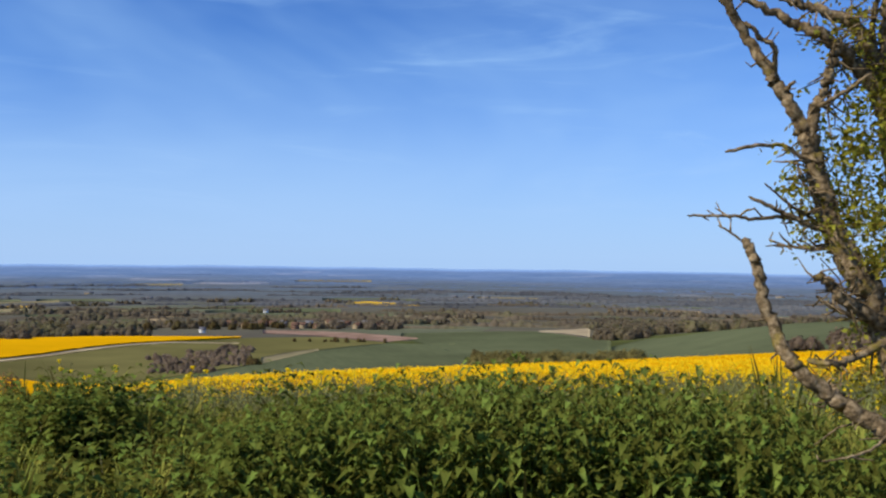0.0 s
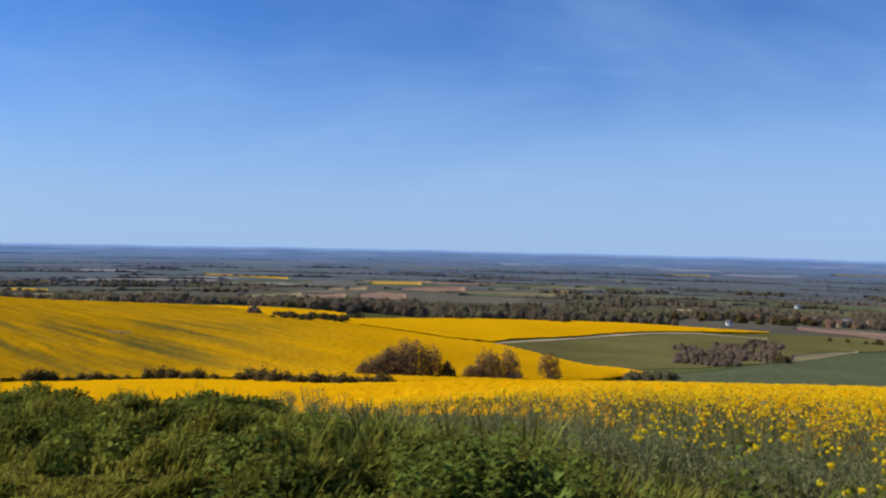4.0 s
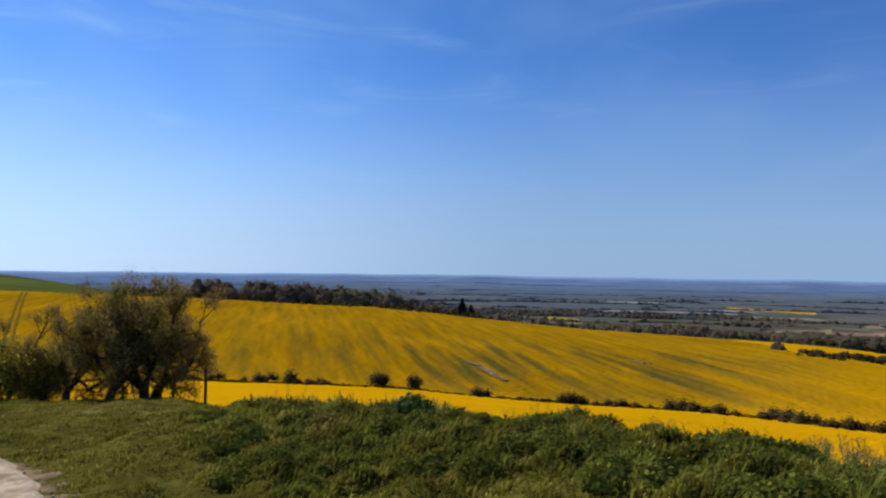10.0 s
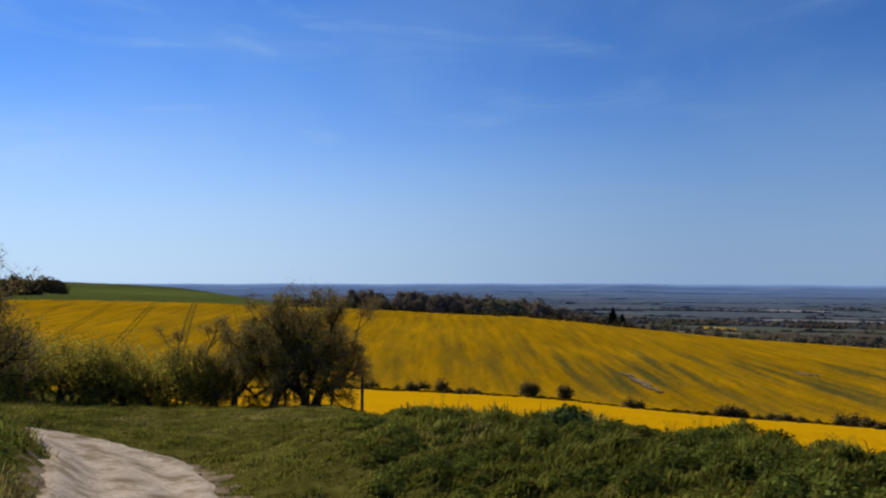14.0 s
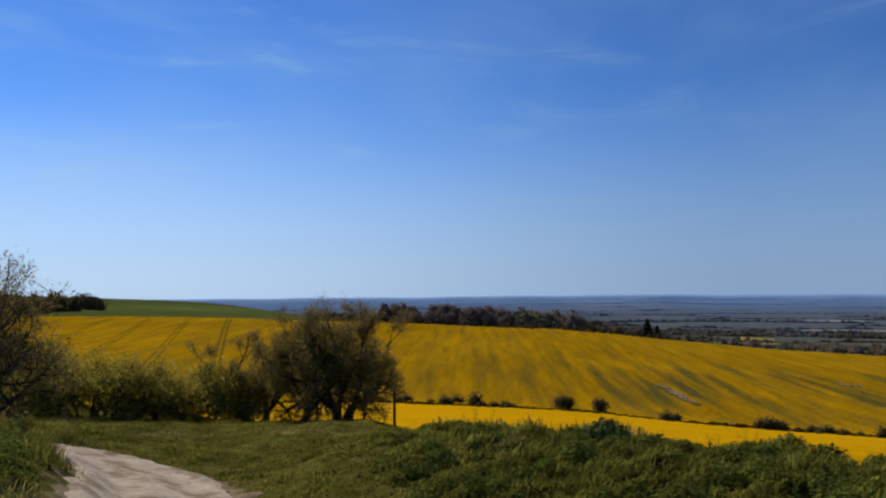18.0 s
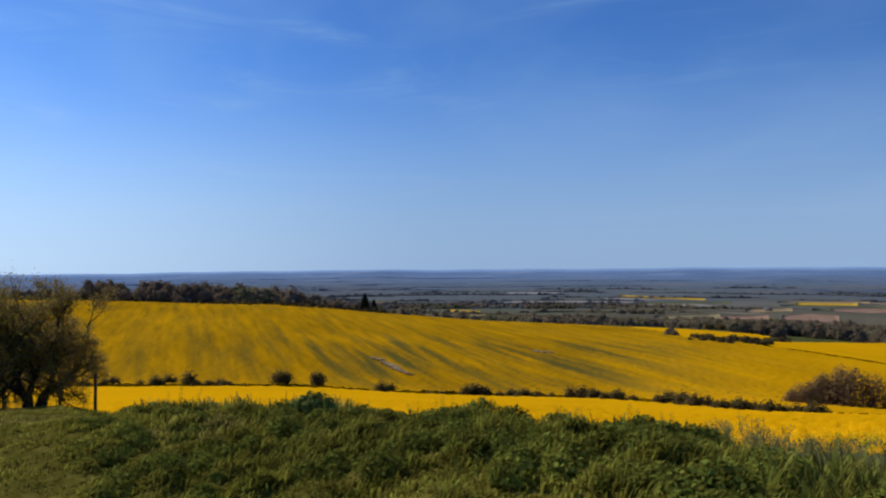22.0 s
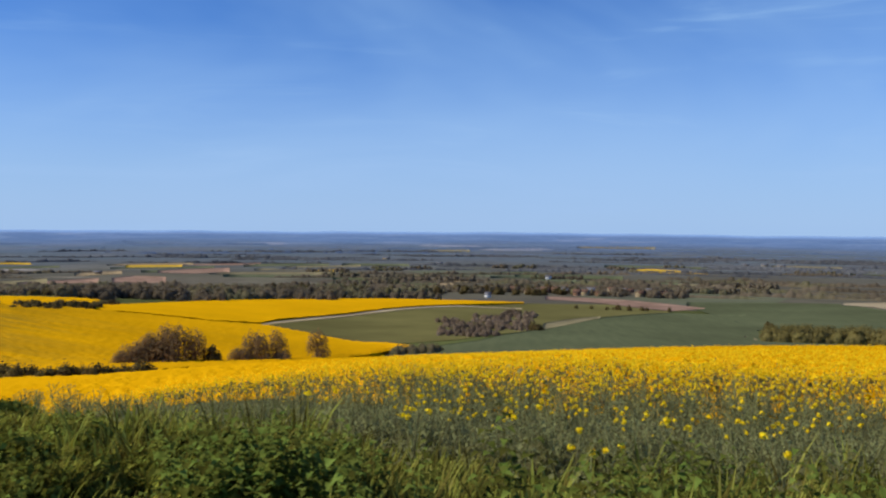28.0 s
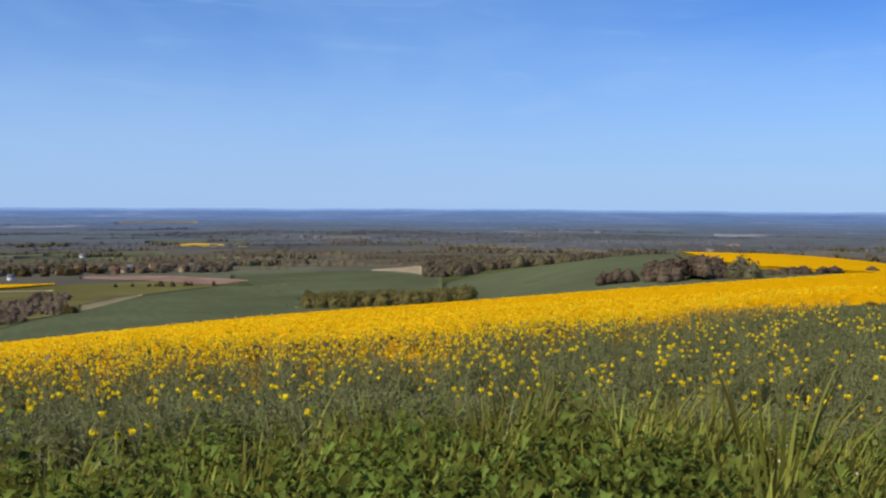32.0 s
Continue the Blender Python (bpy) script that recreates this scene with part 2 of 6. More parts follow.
# ---------------------------------------------------------------- materials
def material(name, colours, scale=8.0, rough=0.8, bump=0.0, island=0.0, thin=0.0, broad=0.0, broad_scale=0.05, stretch=None, spec=0.0, blot=None, lies=None, x_blend=None):
    """Noise over a ramp of colours; broad: slow lighter and darker patches; island: each leaf or clump a little different;
    thin: light that passes through leaves; blot: a second colour in patches of its own (colour, scale, from, to); lies: where those lie thickest (bearing, metres out, half length, half width);
    x_blend: a third colour that takes over from one x to another."""
    m = bpy.data.materials.new(name)
    m.use_nodes = True
    n, l = m.node_tree.nodes, m.node_tree.links
    bsdf, out = n["Principled BSDF"], n["Material Output"]
    bsdf.inputs["Roughness"].default_value = rough
    bsdf.inputs["Specular IOR Level"].default_value = spec
    geo = n.new("ShaderNodeNewGeometry")
    vec = geo.outputs["Position"]
    if stretch:
        mp = n.new("ShaderNodeMapping")
        mp.vector_type = "TEXTURE"
        mp.inputs["Rotation"].default_value = (0, 0, radians(90 + stretch[0]))     # drawn out along a bearing
        mp.inputs["Scale"].default_value = (stretch[1], 1, 1)
        l.new(vec, mp.inputs["Vector"])
        vec = mp.outputs["Vector"]
    noi = n.new("ShaderNodeTexNoise")
    noi.inputs["Scale"].default_value, noi.inputs["Detail"].default_value = scale, 6
    noi.inputs["Roughness"].default_value = 0.62
    l.new(vec, noi.inputs["Vector"])
    ramp = n.new("ShaderNodeValToRGB")
    el = ramp.color_ramp.elements
    while len(el) < len(colours):
        el.new(0.5)
    for k, c in enumerate(colours):
        el[k].position = 0.3 + 0.4 * k / max(1, len(colours) - 1)
        el[k].color = (*c, 1)
    l.new(noi.outputs["Fac"], ramp.inputs["Fac"])
    col = ramp.outputs["Color"]
    if blot:
        bn = n.new("ShaderNodeTexNoise")
        bn.inputs["Scale"].default_value, bn.inputs["Detail"].default_value, bn.inputs["Roughness"].default_value = blot[1], 5, 0.55
        l.new(vec, bn.inputs["Vector"])
        br = n.new("ShaderNodeMapRange")
        br.inputs["From Min"].default_value, br.inputs["From Max"].default_value = blot[2], blot[3]
        l.new(bn.outputs["Fac"], br.inputs["Value"])
        bm_ = n.new("ShaderNodeMix")
        bm_.data_type = "RGBA"
        bm_.inputs["B"].default_value = (*blot[0], 1)
        fac = br.outputs["Result"]
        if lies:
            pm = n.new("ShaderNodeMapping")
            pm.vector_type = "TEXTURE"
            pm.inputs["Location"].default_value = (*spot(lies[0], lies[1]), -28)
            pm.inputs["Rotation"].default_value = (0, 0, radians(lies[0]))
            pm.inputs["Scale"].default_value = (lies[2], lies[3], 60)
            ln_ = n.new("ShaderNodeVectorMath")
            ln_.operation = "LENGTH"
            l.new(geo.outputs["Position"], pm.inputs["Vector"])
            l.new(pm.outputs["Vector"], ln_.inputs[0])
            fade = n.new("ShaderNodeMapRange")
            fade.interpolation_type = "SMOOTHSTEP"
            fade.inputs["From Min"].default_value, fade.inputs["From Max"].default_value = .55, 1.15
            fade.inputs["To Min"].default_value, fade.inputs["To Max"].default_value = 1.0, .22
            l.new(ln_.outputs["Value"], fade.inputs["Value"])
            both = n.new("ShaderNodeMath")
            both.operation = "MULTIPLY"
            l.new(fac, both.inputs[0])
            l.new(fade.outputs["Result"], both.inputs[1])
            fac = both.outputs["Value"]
        l.new(fac, bm_.inputs["Factor"])
        l.new(col, bm_.inputs["A"])
        col = bm_.outputs["Result"]
    if x_blend:
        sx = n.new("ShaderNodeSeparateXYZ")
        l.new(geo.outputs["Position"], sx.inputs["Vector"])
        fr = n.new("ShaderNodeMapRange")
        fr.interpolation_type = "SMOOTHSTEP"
        fr.inputs["From Min"].default_value, fr.inputs["From Max"].default_value, fr.inputs["To Max"].default_value = x_blend[1], x_blend[2], .85
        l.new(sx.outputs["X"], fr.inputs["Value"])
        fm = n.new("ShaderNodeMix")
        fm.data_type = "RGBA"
        fm.inputs["B"].default_value = (*x_blend[0], 1)
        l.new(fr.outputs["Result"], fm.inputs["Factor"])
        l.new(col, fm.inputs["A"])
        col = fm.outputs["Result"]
    if broad or island:
        hsv = n.new("ShaderNodeHueSaturation")
        val = None
        if broad:
            wide = n.new("ShaderNodeTexNoise")
            wide.inputs["Scale"].default_value, wide.inputs["Detail"].default_value = broad_scale, 3
            l.new(geo.outputs["Position"], wide.inputs["Vector"])
            mr = n.new("ShaderNodeMapRange")
            mr.inputs["From Min"].default_value, mr.inputs["From Max"].default_value = 0.3, 0.7
            mr.inputs["To Min"].default_value, mr.inputs["To Max"].default_value = 1 - broad, 1 + broad
            l.new(wide.outputs["Fac"], mr.inputs["Value"])
            val = mr.outputs["Result"]
        if island:
            mi = n.new("ShaderNodeMapRange")
            mi.inputs["To Min"].default_value, mi.inputs["To Max"].default_value = 1 - island, 1 + island
            l.new(geo.outputs["Random Per Island"], mi.inputs["Value"])
            hue = n.new("ShaderNodeMapRange")
            hue.inputs["To Min"].default_value, hue.inputs["To Max"].default_value = 0.5 - 0.05 * island, 0.5 + 0.05 * island
            l.new(geo.outputs["Random Per Island"], hue.inputs["Value"])
            l.new(hue.outputs["Result"], hsv.inputs["Hue"])
            if val is None:
                val = mi.outputs["Result"]
            else:
                mul = n.new("ShaderNodeMath")
                mul.operation = "MULTIPLY"
                l.new(val, mul.inputs[0])
                l.new(mi.outputs["Result"], mul.inputs[1])
                val = mul.outputs["Value"]
        l.new(val, hsv.inputs["Value"])
        l.new(col, hsv.inputs["Color"])
        col = hsv.outputs["Color"]
    l.new(col, bsdf.inputs["Base Color"])
    if bump:
        bp = n.new("ShaderNodeBump")
        bp.inputs["Strength"].default_value, bp.inputs["Distance"].default_value = 0.7, bump
        l.new(noi.outputs["Fac"], bp.inputs["Height"])
        l.new(bp.outputs["Normal"], bsdf.inputs["Normal"])
    if thin:
        tr = n.new("ShaderNodeBsdfTranslucent")
        mx = n.new("ShaderNodeMixShader")
        mx.inputs["Fac"].default_value = thin
        l.new(col, tr.inputs["Color"])
        l.new(bsdf.outputs["BSDF"], mx.inputs[1])
        l.new(tr.outputs["BSDF"], mx.inputs[2])
        l.new(mx.outputs["Shader"], out.inputs["Surface"])
    return m


M_TURF = material("short_turf", ((.055, .050, .010), (.100, .090, .016), (.150, .130, .032)), 6, .9, .03, broad=.3, broad_scale=.6)
M_DOWN = material("down_grass", ((.075, .088, .028), (.110, .120, .040)), .4, .95, .1, broad=.3, broad_scale=.02)


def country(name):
    """Low farmland far below: a patchwork of woods, pasture and stubble, with distance haze painted into its colours,
    bluer and then pale blue at the edge of sight.
    """
    m = bpy.data.materials.new(name)
    m.use_nodes = True
    n, l = m.node_tree.nodes, m.node_tree.links
    bsdf = n["Principled BSDF"]
    bsdf.inputs["Roughness"].default_value, bsdf.inputs["Specular IOR Level"].default_value = 0.95, 0.0
    pos = n.new("ShaderNodeNewGeometry").outputs["Position"]
    def ranged(value, a, b, c=0.0, d=1.0):
        mr = n.new("ShaderNodeMapRange")
        mr.interpolation_type = "SMOOTHSTEP"
        for k, v in zip(("From Min", "From Max", "To Min", "To Max"), (a, b, c, d)):
            mr.inputs[k].default_value = v
        l.new(value, mr.inputs["Value"])
        return mr.outputs["Result"]
    def mixed(fac, a, b):
        mx = n.new("ShaderNodeMix")
        mx.data_type = "RGBA"
        l.new(fac, mx.inputs["Factor"])
        for k, v in (("A", a), ("B", b)):
            if isinstance(v, tuple):
                mx.inputs[k].default_value = (*v, 1)
            else:
                l.new(v, mx.inputs[k])
        return mx.outputs["Result"]
    def grain(scale, detail):
        nz = n.new("ShaderNodeTexNoise")
        nz.inputs["Scale"].default_value, nz.inputs["Detail"].default_value, nz.inputs["Roughness"].default_value = scale, detail, 0.6
        l.new(pos, nz.inputs["Vector"])
        return nz.outputs["Fac"]
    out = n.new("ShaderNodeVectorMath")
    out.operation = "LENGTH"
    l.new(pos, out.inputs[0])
    ragged = n.new("ShaderNodeMath")                                  # the painted haze tones meet unevenly
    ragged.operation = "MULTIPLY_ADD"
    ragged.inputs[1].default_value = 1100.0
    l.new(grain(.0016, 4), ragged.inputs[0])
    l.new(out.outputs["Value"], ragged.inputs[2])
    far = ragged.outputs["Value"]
    cells = n.new("ShaderNodeTexVoronoi")
    cells.inputs["Scale"].default_value, cells.inputs["Randomness"].default_value = 1 / 190, 1.0
    l.new(pos, cells.inputs["Vector"])
    sep = n.new("ShaderNodeSeparateColor")
    l.new(cells.outputs["Color"], sep.inputs["Color"])
    def parcels(colours):
        ramp = n.new("ShaderNodeValToRGB")
        ramp.color_ramp.interpolation = "CONSTANT"
        el = ramp.color_ramp.elements
        while len(el) < len(colours):
            el.new(0.5)
        for k, (at, c) in enumerate(colours):
            el[k].position, el[k].color = at, (*c, 1)
        l.new(sep.outputs[0], ramp.inputs["Fac"])
        return ramp.outputs["Color"]
    near = parcels(((0, (.118, .110, .078)), (.36, (.128, .138, .084)), (.52, (.130, .118, .086)), (.72, (.150, .140, .098)), (.86, (.112, .122, .084)), (.94, (.245, .212, .158))))
    # mid and blue parcels carry haze in their base colour
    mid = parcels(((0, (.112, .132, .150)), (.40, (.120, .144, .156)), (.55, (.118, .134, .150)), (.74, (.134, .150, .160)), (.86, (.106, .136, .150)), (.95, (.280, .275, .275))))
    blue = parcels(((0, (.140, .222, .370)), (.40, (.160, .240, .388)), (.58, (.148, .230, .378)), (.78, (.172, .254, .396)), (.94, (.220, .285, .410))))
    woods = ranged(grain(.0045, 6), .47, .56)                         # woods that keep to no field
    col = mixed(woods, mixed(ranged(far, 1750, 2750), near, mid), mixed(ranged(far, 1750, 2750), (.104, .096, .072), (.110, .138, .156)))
    # haze painted by distance: blue, then pale blue at the skyline
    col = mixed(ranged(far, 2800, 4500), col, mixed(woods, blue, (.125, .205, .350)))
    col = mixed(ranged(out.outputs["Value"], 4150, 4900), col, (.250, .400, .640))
    hsv = n.new("ShaderNodeHueSaturation")
    l.new(ranged(grain(.035, 6), .3, .7, .86, 1.14), hsv.inputs["Value"])
    l.new(col, hsv.inputs["Color"])
    l.new(hsv.outputs["Color"], bsdf.inputs["Base Color"])
    return m


M_PLAIN = country("hazed_low_country")
M_RAPE = material("rape_in_flower", ((.66, .330, .002), (.71, .364, .003), (.75, .392, .005)), 2.5, .85, .08, broad=.07, broad_scale=.03)
# darker base; a brighter yellow mixes in towards larger x
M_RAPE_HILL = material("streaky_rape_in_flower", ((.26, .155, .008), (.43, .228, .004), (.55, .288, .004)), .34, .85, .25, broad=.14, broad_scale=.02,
                       stretch=(43, 13), blot=((.125, .104, .020), .15, .42, .63), lies=(18, 258, 125, 80), x_blend=((.70, .358, .003), -85, -12))
M_PETAL = material("rape_petals", ((.90, .64, .010), (.97, .78, .035)), 30, .6, island=.12, thin=.4)
M_RAPE_LEAF = material("rape_stalks_and_leaves", ((.162, .166, .060), (.275, .270, .112)), 12, .6, island=.4, thin=.35)
M_BLADE = material("grass_blades", ((.128, .134, .018), (.310, .290, .064)), 3, .55, island=.6, thin=.35, broad=.3, broad_scale=1.6)
M_BANK = material("bank_grass_blades", ((.132, .134, .017), (.290, .266, .050)), 3, .55, island=.55, thin=.35, broad=.45, broad_scale=1.1)
M_DOCK = material("dock_leaves", ((.070, .100, .024), (.180, .215, .058)), 8, .75, island=.5, thin=.25)
M_SHORT = material("cropped_grass_blades", ((.130, .136, .018), (.270, .248, .048)), 2, .6, island=.45, thin=.35, broad=.6, broad_scale=1.3, blot=((.31, .250, .080), .6, .50, .66))
M_STRAW = material("dry_grass_stems", ((.32, .28, .14), (.45, .40, .22)), 9, .8, island=.3)
M_NETTLE = material("nettle_leaves", ((.080, .109, .019), (.190, .212, .041)), 14, .55, island=.6, thin=.34)
M_WEED = material("bank_weed_leaves", ((.100, .116, .017), (.220, .222, .040)), 8, .6, island=.5, thin=.3, broad=.3, broad_scale=1.1)
M_CHALK = material("chalky_track", ((.42, .31, .20), (.56, .445, .315), (.68, .58, .445)), 16, .95, .012, broad=.25, broad_scale=2.2, blot=((.33, .245, .15), 2.1, .50, .62))
M_SOIL = material("brown_chalky_soil", ((.20, .145, .08), (.33, .25, .155)), 9, .95, .02, broad=.25, broad_scale=1.2, blot=((.10, .09, .02), 3.5, .46, .58))
M_PALE = material("pale_stubble", ((.30, .235, .14), (.40, .325, .20)), .05, .95, broad=.15)
M_PLOUGH = material("bare_brown_soil", ((.235, .148, .102), (.30, .20, .145)), .05, .95, broad=.15)
M_WHEAT = material("young_wheat", ((.086, .099, .050), (.112, .126, .062)), .3, .9, .1, broad=.2, broad_scale=.01, stretch=(-20, 9))
M_OLIVE = material("olive_pasture", ((.125, .114, .040), (.156, .142, .050)), .06, .95, .1, broad=.2, broad_scale=.012)
M_LUSH = material("green_down", ((.095, .118, .026), (.128, .150, .038)), .05, .9, broad=.25, broad_scale=.008)
M_BARK = material("lichened_bark", ((.034, .024, .013), (.165, .118, .064), (.360, .280, .165)), 55, .95, .008, broad=.4, broad_scale=9, blot=((.22, .17, .03), 12, .58, .70))
M_DARKBARK = material("dark_bark", ((.030, .022, .015), (.075, .058, .040)), 8, .9, .03)
M_HAW = material("hawthorn_leaves", ((.180, .136, .030), (.310, .240, .052)), 3, .6, island=.45, thin=.55)
M_TWIG = material("bare_brown_twigs", ((.180, .114, .050), (.270, .178, .086)), 1, .9, island=.12, thin=.45)
M_SCRUB = material("yellow_green_scrub_leaves", ((.320, .262, .040), (.470, .385, .070)), 2, .6, island=.35, thin=.6)
M_YOUNG = material("young_thorn_leaves", ((.205, .190, .024), (.370, .320, .054)), 20, .55, island=.5, thin=.5)
M_HEDGE = material("dark_hedge_leaves", ((.095, .074, .028), (.165, .126, .052)), 1, .7, island=.4, thin=.5)
M_WOOD_NEAR = material("bare_woodland", ((.165, .134, .086), (.225, .182, .118)), .05, .9, island=.1, broad=.3, broad_scale=.01, thin=.5, blot=((.170, .154, .072), .03, .48, .62))
M_WOOD_MID = material("woodland_in_the_vale", ((.172, .140, .094), (.225, .184, .124)), .02, .9, island=.08, broad=.35, broad_scale=.006, thin=.5, blot=((.172, .160, .086), .012, .5, .62))
# the blue is distance haze put into the base colour
M_WOOD_FAR = material("hazed_far_woodland", ((.160, .235, .370), (.185, .260, .395)), .01, .9, broad=.2, broad_scale=.003, thin=.5)
M_CREST = material("bare_crest_wood", ((.150, .118, .084), (.205, .165, .118)), .16, .9, island=.1, thin=.45, broad=.25, broad_scale=.06)
M_CREST_GREEN = material("greening_crest_wood", ((.155, .146, .080), (.230, .212, .110)), .16, .9, island=.2, thin=.45, broad=.25, broad_scale=.06)
M_COPSE = material("purple_brown_twigs", ((.140, .102, .068), (.210, .156, .104)), .2, .9, island=.25, thin=.35, broad=.25, broad_scale=.08)
M_THORN = material("bare_thorn_scrub", ((.190, .142, .096), (.268, .208, .146)), .06, .9, island=.2, broad=.35, broad_scale=.03, thin=.5)
M_CONIFER = material("dark_conifer_needles", ((.012, .022, .010), (.028, .042, .018)), 2, .8, island=.4)
M_BELT = material("olive_brown_belt_leaves", ((.190, .162, .056), (.260, .222, .078)), .08, .8, island=.12, thin=.5, broad=.25, broad_scale=.02)
M_SPRAY = material("twig_sprays", ((.190, .130, .070), (.320, .225, .125)), 2, .9, island=.45, thin=.45)
M_TRAM = material("crushed_green_rows", ((.14, .11, .018), (.24, .165, .016)), .3, .9)
M_BARE = material("pale_bare_soil", ((.22, .165, .09), (.32, .25, .15)), .5, .95, broad=.3, broad_scale=.3)
# greyed towards blue: distance haze mixed into the wood's colour
M_WOOD_VALE = material("hazed_vale_woodland", ((.138, .144, .152), (.176, .182, .184)), .01, .9, broad=.3, broad_scale=.003, thin=.5)
M_DRYGRASS = material("dry_pale_grass", ((.185, .160, .085), (.260, .222, .125)), .08, .95, broad=.2, broad_scale=.02)
M_DULLRAPE = material("far_rape_in_flower", ((.44, .28, .035), (.54, .34, .04)), .02, .9, broad=.15, broad_scale=.01)
M_VALE_GREEN = material("vale_pasture", ((.094, .106, .058), (.128, .138, .076)), .02, .95, broad=.2, broad_scale=.008)
M_POST = material("weathered_post", ((.06, .045, .03), (.13, .10, .07)), 20, .9, .01)
M_WHITE = material("white_render", ((.70, .70, .66), (.80, .80, .77)), .8, .8)
M_BRICK = material("warm_brick", ((.24, .13, .08), (.32, .19, .12)), 2, .9)
M_TILE = material("brown_roof_tiles", ((.11, .065, .045), (.17, .10, .07)), 2, .85)
M_SLATE = material("grey_slates", ((.12, .12, .13), (.18, .18, .19)), 2, .7)
M_GLASS = material("dark_window", ((.02, .025, .03), (.03, .035, .04)), 2, .1, spec=.5)


# ---------------------------------------------------------------- mesh helpers
def mesh_object(name, verts, quads=None, tris=None, mats=(), qi=None, ti=None, smooth=False):
    """One mesh object from arrays of points, four-sided and three-sided faces, with material indices."""
    me = bpy.data.meshes.new(name)
    verts = np.asarray(verts, np.float32).reshape(-1, 3)
    quads = np.zeros((0, 4), np.int32) if quads is None else np.asarray(quads, np.int32).reshape(-1, 4)
    tris = np.zeros((0, 3), np.int32) if tris is None else np.asarray(tris, np.int32).reshape(-1, 3)
    me.vertices.add(len(verts))
    me.vertices.foreach_set("co", verts.ravel())
    loops = np.concatenate([quads.ravel(), tris.ravel()])
    me.loops.add(len(loops))
    me.loops.foreach_set("vertex_index", loops)
    me.polygons.add(len(quads) + len(tris))
    me.polygons.foreach_set("loop_start", np.concatenate([np.arange(len(quads)) * 4, 4 * len(quads) + np.arange(len(tris)) * 3]).astype(np.int32))
    for m in mats:
        me.materials.append(m)
    if qi is not None or ti is not None:
        a = np.zeros(len(quads), np.int32) if qi is None else np.asarray(qi, np.int32)
        b = np.zeros(len(tris), np.int32) if ti is None else np.asarray(ti, np.int32)
        me.polygons.foreach_set("material_index", np.concatenate([a, b]))
    if smooth:
        me.polygons.foreach_set("use_smooth", np.ones(len(me.polygons), bool))
    me.update(calc_edges=True)
    return new(name, me)


def outward(V, F, N):
    """Turn each face so that it looks the way of N at its corners."""
    n = np.cross(V[F[:, 1]] - V[F[:, 0]], V[F[:, 2]] - V[F[:, 0]])
    back = np.sum(n * N[F].mean(1), 1) < 0
    F = F.copy()
    F[back] = F[back][:, ::-1]
    return F


def soften(ob, normals):
    """Shade loose leaves as one rounded crown."""
    n = np.asarray(normals, float)
    n = n / (np.linalg.norm(n, axis=1)[:, None] + 1e-9)
    ob.data.polygons.foreach_set("use_smooth", np.ones(len(ob.data.polygons), bool))
    ob.data.normals_split_custom_set_from_vertices(n.tolist())
    return ob


def child(ob, parent, label=""):
    ob.parent = parent
    return tagged(ob, label) if label else ob


def scatter(V, F, places, yaw, scale, lean=None):
    """Copies of a template's points and faces at many places, as one pair of arrays."""
    n, c, s = len(places), np.cos(yaw)[:, None], np.sin(yaw)[:, None]
    sc = np.asarray(scale, float)
    sc = np.repeat(sc[:, None], 3, 1) if sc.ndim == 1 else sc
    P = V[None] * sc[:, None, :]
    if lean is not None:
        P = P + P[:, :, 2:3] * np.concatenate([lean, np.zeros((n, 1))], 1)[:, None, :]
    x = P[:, :, 0] * c - P[:, :, 1] * s
    y = P[:, :, 0] * s + P[:, :, 1] * c
    out = np.stack([x, y, P[:, :, 2]], 2) + np.asarray(places)[:, None, :]
    faces = F[None] + (np.arange(n) * len(V))[:, None, None]
    return out.reshape(-1, 3), faces.reshape(-1, F.shape[1])


def rows_to_faces(nu, nv, wrap=False):
    i, j = np.meshgrid(np.arange(nu - (0 if wrap else 1)), np.arange(nv - 1), indexing="ij")
    k = (i + 1) % nu
    return np.stack([i * nv + j, k * nv + j, k * nv + j + 1, i * nv + j + 1], -1).reshape(-1, 4)


RNG = np.random.default_rng(7)

# ---------------------------------------------------------------- the ground, one sheet to the horizon
az = np.radians(np.arange(-180, 180, 1.0))
rr = np.concatenate([[0.3, 0.8, 1.4], RINGS])
A, R = np.meshgrid(az, rr, indexing="ij")
X, Y = -np.sin(A) * R, np.cos(A) * R
G = np.stack([X, Y, ground_z(X, Y)], -1).reshape(-1, 3)
fq = rows_to_faces(len(az), len(rr), wrap=True)
mid = np.tile((rr[:-1] + rr[1:]) / 2, len(az))
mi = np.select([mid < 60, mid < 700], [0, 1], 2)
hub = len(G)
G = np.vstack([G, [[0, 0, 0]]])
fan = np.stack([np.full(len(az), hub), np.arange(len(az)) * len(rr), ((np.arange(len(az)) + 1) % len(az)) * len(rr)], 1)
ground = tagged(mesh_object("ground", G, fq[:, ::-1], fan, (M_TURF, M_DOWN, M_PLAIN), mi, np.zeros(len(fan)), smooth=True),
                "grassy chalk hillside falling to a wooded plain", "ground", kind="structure")


